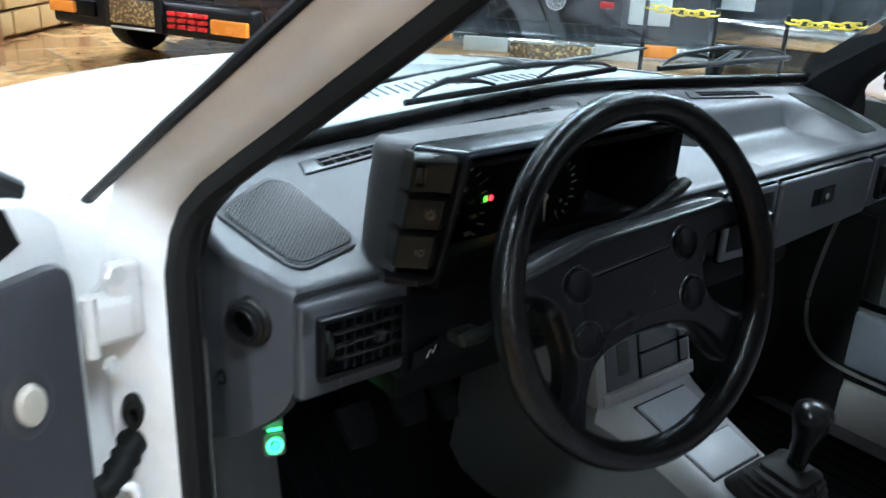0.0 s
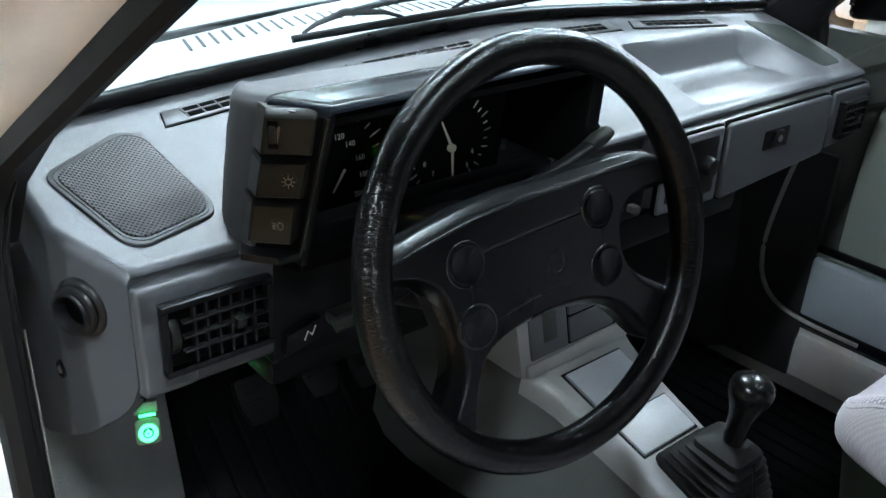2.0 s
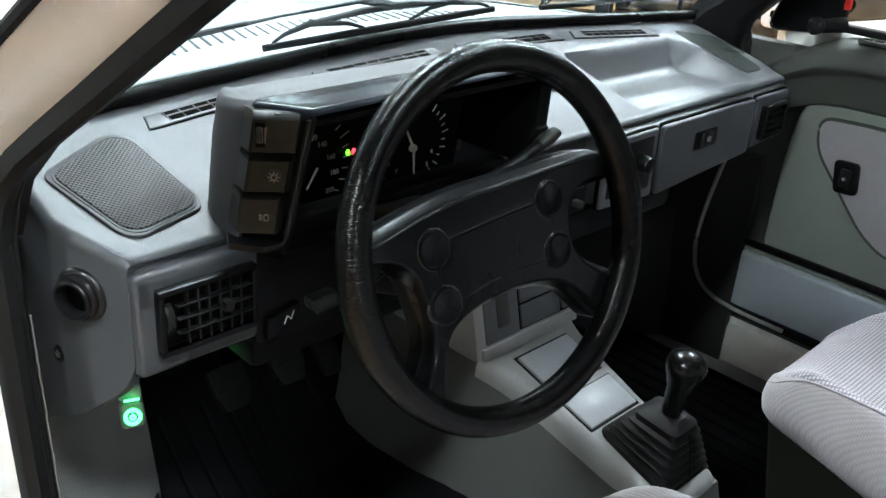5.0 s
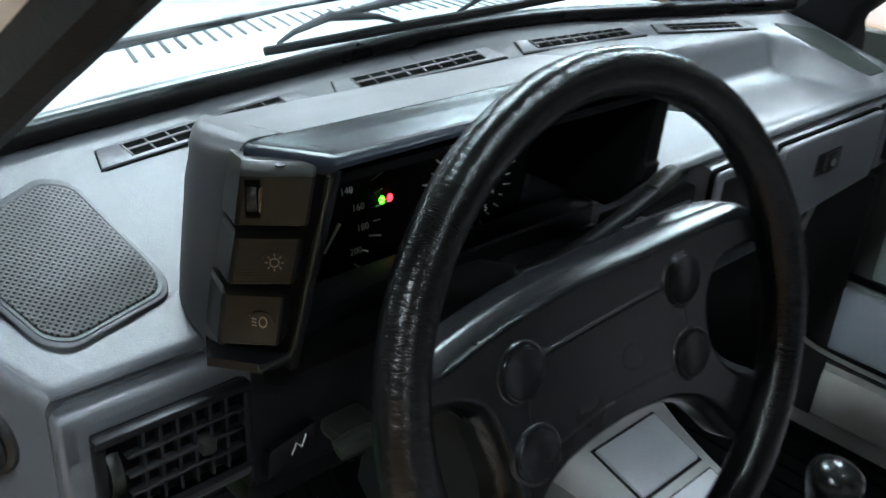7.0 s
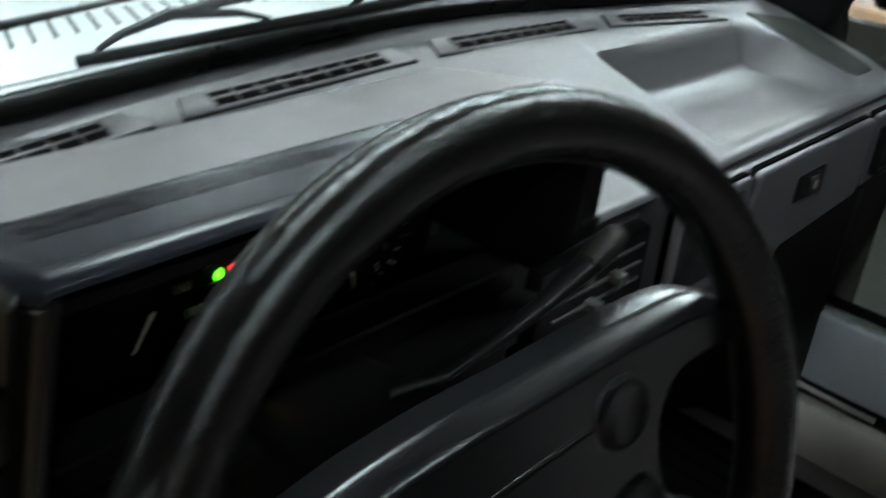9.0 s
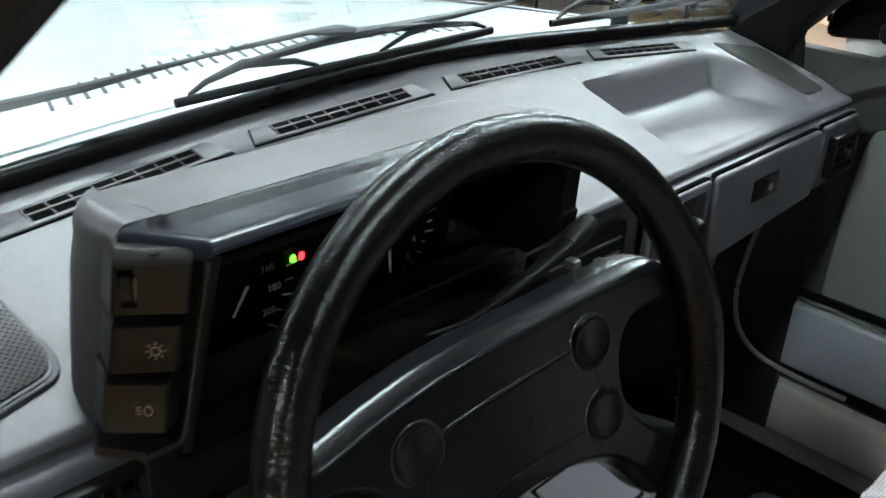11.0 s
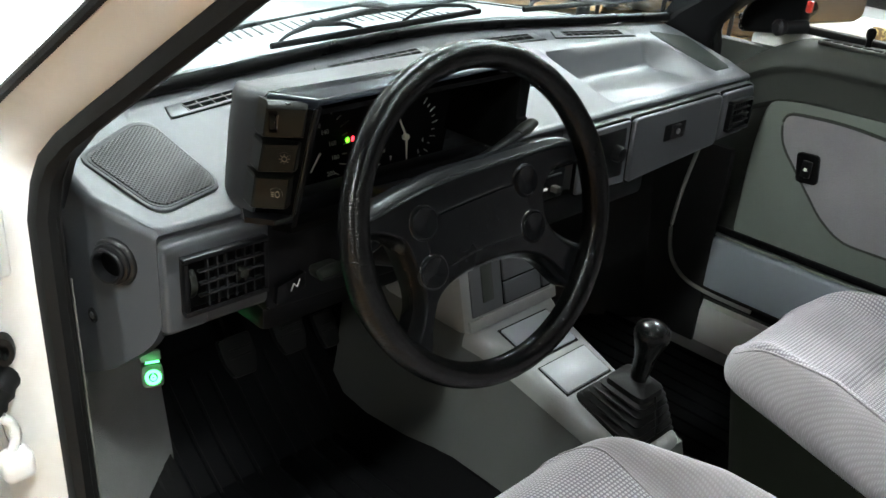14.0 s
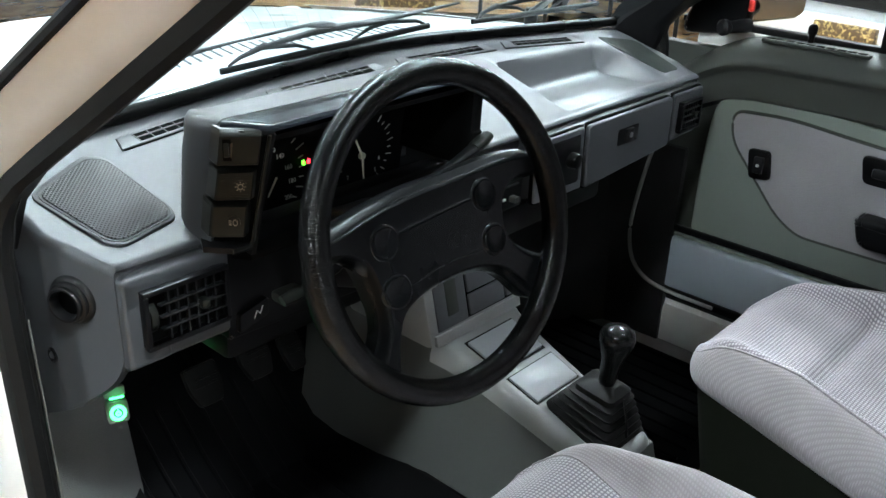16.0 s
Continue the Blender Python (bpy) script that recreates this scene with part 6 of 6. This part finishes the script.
am_part(prism([Vector((p.x, p.y, -0.02)) for p in fillet([(-0.0155, -0.016), (0.0155, -0.016), (0.0155, 0.018), (-0.0155, 0.018)], 0.007)], (0, 0, 0.02), 0.002), "housing", mat("pale_housing", (0.3, 0.33, 0.28), 0.5), al, "pale translucent housing")
am_part(lathe([(0.0115, 0), (0.0117, 0.0022), (0.0075, 0.0024), (0.007, 0.0)], Matrix(), 28), "light_ring", GREEN, al, "glowing green ring")
am_part(lathe([(0.0068, 0), (0.0065, 0.003), (0.0, 0.0035)], Matrix(), 24), "button_cap", mat("green_cap", (0.01, 0.07, 0.03), 0.4), al)
am_part(lathe([(0.0045, 0.0034), (0.0045, 0.004), (0.0033, 0.004), (0.0033, 0.0034)], Matrix(), 20), "power_sign", GREEN, al)
am_part(box((0, 0.004, 0.0038), (0.0014, 0.006, 0.0012)), "power_bar", GREEN, al)
am_part(box((0, 0.03, -0.012), (0.03, 0.016, 0.012), 0.003), "bracket", mat("pale_housing", (0.3, 0.33, 0.28), 0.5), al)
# no lamp here: a reflection of the green light, added as an emitting strip
am_part(box((0.001, 0.0235, 0.002), (0.02, 0.003, 0.004), 0.001), "light_slit", GREEN, al, "green glowing slit")
part("wire", tube([(-0.55, 0.36, 0.54), (-0.56, 0.38, 0.58), (-0.57, 0.36, 0.64)], 0.003, 6), BLACK, al)
cl = thing("fixing_clip", (-0.664, 0.3, 0.5), "small pale trim clip on the kick panel", "clip")
part("clip", lathe([(0.007, 0), (0.006, 0.004), (0, 0.005)], basis((-0.671, 0.32, 0.45), (0, -1, 0), (0, 0, 1)) @ pose(0, 0, 0, 180), 12), STEEL, cl)

# ---- wipers ----
def wiper(A, B, arm, widths):
    """Blade from A to B; the arm runs through the points of arm."""
    A, B = Vector(A), Vector(B)
    t = thing("windshield_wiper", A.lerp(B, 0.5), "black windshield wiper resting low on the glass", "wiper", "wipers")
    part("blade", tube([A, A.lerp(B, 0.3), A.lerp(B, 0.7), B], [0.0035, 0.004, 0.004, 0.0035], 8, flat=1.3), RUBBER, t)
    up = Vector((0, 0.5, 0.85))
    part("bridge", tube([A.lerp(B, 0.04) + up * 0.005, A.lerp(B, 0.09) + up * 0.013, A.lerp(B, 0.2) + up * 0.022, A.lerp(B, 0.34) + up * 0.014, A.lerp(B, 0.4) + up * 0.005], [0.002, 0.003, 0.005, 0.003, 0.002], 8), TRIM, t)
    part("bridge", tube([A.lerp(B, 0.6) + up * 0.005, A.lerp(B, 0.7) + up * 0.016, A.lerp(B, 0.8) + up * 0.02, A.lerp(B, 0.94) + up * 0.012, A.lerp(B, 0.98) + up * 0.005], [0.002, 0.003, 0.004, 0.003, 0.002], 8), TRIM, t)
    part("yoke", tube([A.lerp(B, 0.2) + up * 0.022, A.lerp(B, 0.42) + up * 0.027, A.lerp(B, 0.62) + up * 0.027, A.lerp(B, 0.8) + up * 0.02], [0.0045, 0.007, 0.007, 0.004], 8, flat=0.7), TRIM, t)
    part("arm", tube(arm, widths, 8, flat=0.5), TRIM, t)
    part("pivot", lathe([(0.014, -0.03), (0.015, 0.0), (0.011, 0.01), (0, 0.012)], Matrix.Translation(arm[0]), 16), TRIM, t)
    return t


W1 = wiper((-0.303, 0.436, 0.896), (0.072, 0.4, 0.919), [(-0.5, 0.585, 0.862), (-0.436, 0.545, 0.886), (-0.372, 0.467, 0.915), (-0.275, 0.437, 0.933), (-0.172, 0.414, 0.946), (-0.12, 0.432, 0.938), (-0.07, 0.45, 0.925)], [0.01, 0.011, 0.008, 0.0035, 0.005, 0.012, 0.01])
part("tail_arm", tube([(-0.1, 0.44, 0.93), (-0.04, 0.453, 0.925), (0.05, 0.444, 0.93), (0.177, 0.43, 0.94)], [0.011, 0.01, 0.007, 0.004], 8, flat=0.5), TRIM, W1)
wiper((0.2, 0.418, 0.907), (0.57, 0.405, 0.902), [(0.56, 0.56, 0.862), (0.5, 0.47, 0.91), (0.42, 0.455, 0.925), (0.38, 0.43, 0.93)], [0.012, 0.009, 0.008, 0.006])

# ---- other cars in the showroom ----
DARKPAINT = mat("dark_red_paint", (0.02, 0.013, 0.013), 0.25, var=0.1, scale=2, bump=0.0, coat=0.8)
BLACKPAINT = mat("black_paint", (0.012, 0.016, 0.022), 0.22, var=0.1, scale=2, bump=0.0, coat=0.8)
SILVER = mat("silver_paint", (0.6, 0.6, 0.62), 0.3, var=0.05, scale=2, bump=0.0, coat=0.8)
AMBER = mat("amber_lens", (0.75, 0.25, 0.03), 0.25, var=0.1, fine=300, bump=0.3)
REDLENS = mat("red_lens", (0.5, 0.02, 0.02), 0.25, var=0.1, fine=300, bump=0.3)
WHITELENS = mat("clear_lens", (0.5, 0.51, 0.49), 0.2, var=0.1, fine=300, bump=0.3)
GOLD = mat("gold_plate", (0.1, 0.06, 0.03), 0.4, var=0.5, scale=26, fine=120, bump=0.3, dirt=(0.85, 0.62, 0.25), dirt_amount=1.0)
CABINGLASS = mat("dark_cabin_glass", (0.03, 0.035, 0.04), 0.12, var=0.1, bump=0.0)


def other_car(name, at, turn, label, paint, parts, side=0.0, tall=0.0, axles=(0.8, 3.1), bumper_z=0.45, bumper_h=0.15):
    """A car whose facing end lies at the origin, looking along -y, then turned into place. parts: name, material, x, z, w, h, proud."""
    m = pose(*at, 0, 0, turn)
    t = thing(name, at, label, "car", "other cars")

    def put(bm, *a):
        bmesh.ops.transform(bm, matrix=m, verts=bm.verts)
        return part(*([a[0], bm] + list(a[1:])))
    slide = pose(side, 0, 0)

    def shifted(bm, *a):
        bmesh.ops.transform(bm, matrix=slide, verts=bm.verts)
        return put(bm, *a)
    shifted(loft([[Vector((x, y, z)) for x, z in fillet([(-w, 0.26), (w, 0.26), (w + 0.02, 0.5), (w - 0.03, zt - 0.03), (w - 0.1, zt), (-w + 0.1, zt), (-w + 0.03, zt - 0.03), (-w - 0.02, 0.5)], 0.03, 3)] for y, w, zt in ((0.0, 0.74, 0.72 + tall), (0.06, 0.78, 0.76 + tall), (0.5, 0.8, 0.84 + tall), (1.2, 0.8, 0.9 + tall), (3.3, 0.8, 0.9 + tall), (4.0, 0.74, 0.8 + tall))]), "body", paint, t)
    shifted(loft([[Vector((x, y, z + tall)) for x, z in fillet([(-w, 0.86), (w, 0.86), (w - 0.12, zt), (-w + 0.12, zt)], 0.03, 3)] for y, w, zt in ((1.0, 0.72, 0.9), (1.75, 0.74, 1.36), (3.0, 0.74, 1.36), (3.7, 0.7, 0.9))]), "cabin", CABINGLASS, t)
    shifted(box((0, -0.06, bumper_z), (1.56, 0.14, bumper_h), 0.03, 3), "bumper", {BLACKPAINT: CHROME, SILVER: SILVER}.get(paint, TRIM), t)
    for sx in (-1, 1):
        for y in axles:
            w = shifted(lathe([(0.0, -0.09), (0.22, -0.09), (0.28, -0.07), (0.29, 0), (0.28, 0.07), (0.22, 0.09), (0.0, 0.09)], pose(sx * 0.7, y, 0.29, 0, 90, 0), 28), "wheel", RUBBER, t)
            shifted(lathe([(0.0, 0.091), (0.17, 0.093), (0.18, 0.08), (0.0, 0.07)], pose(sx * 0.7, y, 0.29, 0, 90 * sx, 0), 24), "rim", STEEL, w)
    for nm, mt, x, z, w, h, out in parts:
        put(box((x, -out, z), (w, 0.04, h), 0.008), nm, mt, t)
    return t


cells = [("lamp_cell", REDLENS, 0.36 + 0.075 * i, 0.325 + 0.038 * j, 0.062, 0.028, 0.14) for i in range(4) for j in range(3)]
other_car("sedan_car", (1.22, 5.3, 0), -62.6, "dark maroon sedan with red and amber lamps and gold show plate", DARKPAINT,
          [("number_plate", GOLD, 0.07, 0.385, 0.34, 0.15, 0.16), ("plate_holder", TRIM, 0.07, 0.38, 0.44, 0.21, 0.145), ("plate_rim", WHITELENS, 0.07, 0.285, 0.34, 0.014, 0.16), ("amber_lamp", AMBER, -0.52, 0.37, 0.2, 0.07, 0.14), ("amber_lamp", AMBER, 0.78, 0.35, 0.26, 0.085, 0.14), ("lamp_socket", BLACK, -0.32, 0.37, 0.14, 0.1, 0.135), ("pinstripe", REDLENS, 0.3, 0.52, 1.0, 0.014, 0.012)] + cells, side=0.15, axles=(0.62, 3.0), bumper_z=0.36, bumper_h=0.2)
other_car("black_car", (2.32, 2.72, 0), -48, "black classic car with chrome bumper and round emblem", BLACKPAINT,
          [("number_plate", GOLD, 0.0, 0.45, 0.4, 0.1, 0.14), ("amber_lamp", AMBER, -0.56, 0.51, 0.13, 0.06, 0.14), ("amber_lamp", AMBER, 0.52, 0.5, 0.16, 0.06, 0.14), ("clear_lamp", WHITELENS, -0.32, 0.48, 0.22, 0.07, 0.14), ("clear_lamp", WHITELENS, 0.32, 0.48, 0.22, 0.07, 0.14),
           ("headlamp", WHITELENS, 0.46, 0.68, 0.2, 0.15, 0.01), ("headlamp", WHITELENS, -0.5, 0.68, 0.2, 0.15, 0.01), ("grille", TRIM, 0.0, 0.66, 0.66, 0.14, 0.005), ("red_badge", REDLENS, 0.25, 0.69, 0.07, 0.03, 0.03)], tall=0.25)
em = pose(2.32, 2.72, 0, 0, 0, -48) @ basis((0.0, -0.035, 0.7), (1, 0, 0), (0, 0, 1))
emblem = thing("emblem", em.translation, "round chrome grille emblem", "emblem")
part("ring", lathe([(0.05, 0), (0.05, 0.01), (0.042, 0.01), (0.042, 0)], em, 32), CHROME, emblem)
other_car("silver_car", (3.16, 0.74, 0), -98, "silver car with gold show plate on the bumper", SILVER,
          [("number_plate", GOLD, 0.03, 0.47, 0.28, 0.1, 0.14), ("headlamp", WHITELENS, 0.5, 0.64, 0.24, 0.13, 0.02), ("headlamp", WHITELENS, -0.5, 0.64, 0.24, 0.13, 0.02), ("grille", TRIM, 0, 0.62, 0.6, 0.1, 0.01)])
other_car("dark_car", (4.3, 2.4, 0), -62, "black parked car with round wing mirror", BLACKPAINT, [("headlamp", WHITELENS, 0.5, 0.64, 0.2, 0.14, 0.02), ("headlamp", WHITELENS, -0.5, 0.64, 0.2, 0.14, 0.02)])

# yellow chain on posts
YELLOW = mat("yellow_plastic", (0.8, 0.6, 0.03), 0.4, var=0.08, bump=0.0)
def barrier(pa, pb, n):
    """A slack length of chain between two slim posts."""
    P = [Vector(pa), Vector(pb)]
    ch = thing("barrier_chain", (P[0].x, P[0].y, 0.0), "yellow plastic barrier chain between slim dark posts", "chain", "barrier chains")
    for p in P:
        part("post", tube([(p.x, p.y, 0.0), (p.x, p.y, p.z + 0.02)], 0.009, 12), TRIM, ch)
        part("foot", lathe([(0.12, 0.0), (0.12, 0.02), (0.04, 0.045), (0, 0.045)], Matrix.Translation((p.x, p.y, 0)), 24), TRIM, ch)
    d = (P[1] - P[0]).normalized()
    for i in range(n):
        k = (i + 0.5) / n
        c = P[0].lerp(P[1], k) - Vector((0, 0, 0.01 * 4 * k * (1 - k)))
        mm = basis(c, d, (0, 0, 1) if i % 2 else (0.6, 0.6, 0.5))
        part("chain_link", tube([mm @ Vector((0.03 * math.cos(a), 0.013 * math.sin(a), 0)) for a in (2 * math.pi * j / 10 for j in range(11))], 0.0042, 5), YELLOW, ch)


barrier((1.969, 1.872, 0.78), (2.034, 1.584, 0.78), 7)
barrier((2.128, 1.341, 0.78), (2.343, 1.16, 0.78), 7)

# low stone-faced wall beyond the maroon car
lw = thing("planter_wall", (0.9, 6.86, 0), "low wall of ochre stone blocks between wooden posts", "low wall")
STONE = mat("ochre_stone", (0.5, 0.33, 0.14), 0.7, var=0.3, scale=7, fine=80, bump=0.5)
WOOD = mat("brown_wood", (0.3, 0.14, 0.055), 0.45, var=0.3, scale=4, fine=90, bump=0.1)
WALL_AT = pose(0.9, 6.86, 0, 0, 0, 41.9)


def in_wall(name, c, size, bev, material):
    b = box(c, size, bev)
    bmesh.ops.transform(b, matrix=WALL_AT, verts=b.verts)
    part(name, b, material, lw)


in_wall("core", (0.2, 0.2, 0.42), (4.0, 0.3, 0.84), 0.01, WOOD)
rnd = random.Random(4)
for r in range(4):
    x = -1.8 + (r % 2) * 0.14
    while x < 2.1:
        w = rnd.uniform(0.26, 0.42)
        in_wall("stone", (x + w / 2, 0.03 - rnd.uniform(0, 0.02), 0.12 + r * 0.19), (w - 0.018, 0.07, 0.172), 0.018, STONE)
        x += w
for x in (-1.45, -0.42, 0.75, 1.8):
    in_wall("post", (x, -0.03, 0.45), (0.11, 0.1, 0.9), 0.008, WOOD)
in_wall("ledge", (0.2, 0.14, 0.885), (4.1, 0.44, 0.05), 0.01, WOOD)
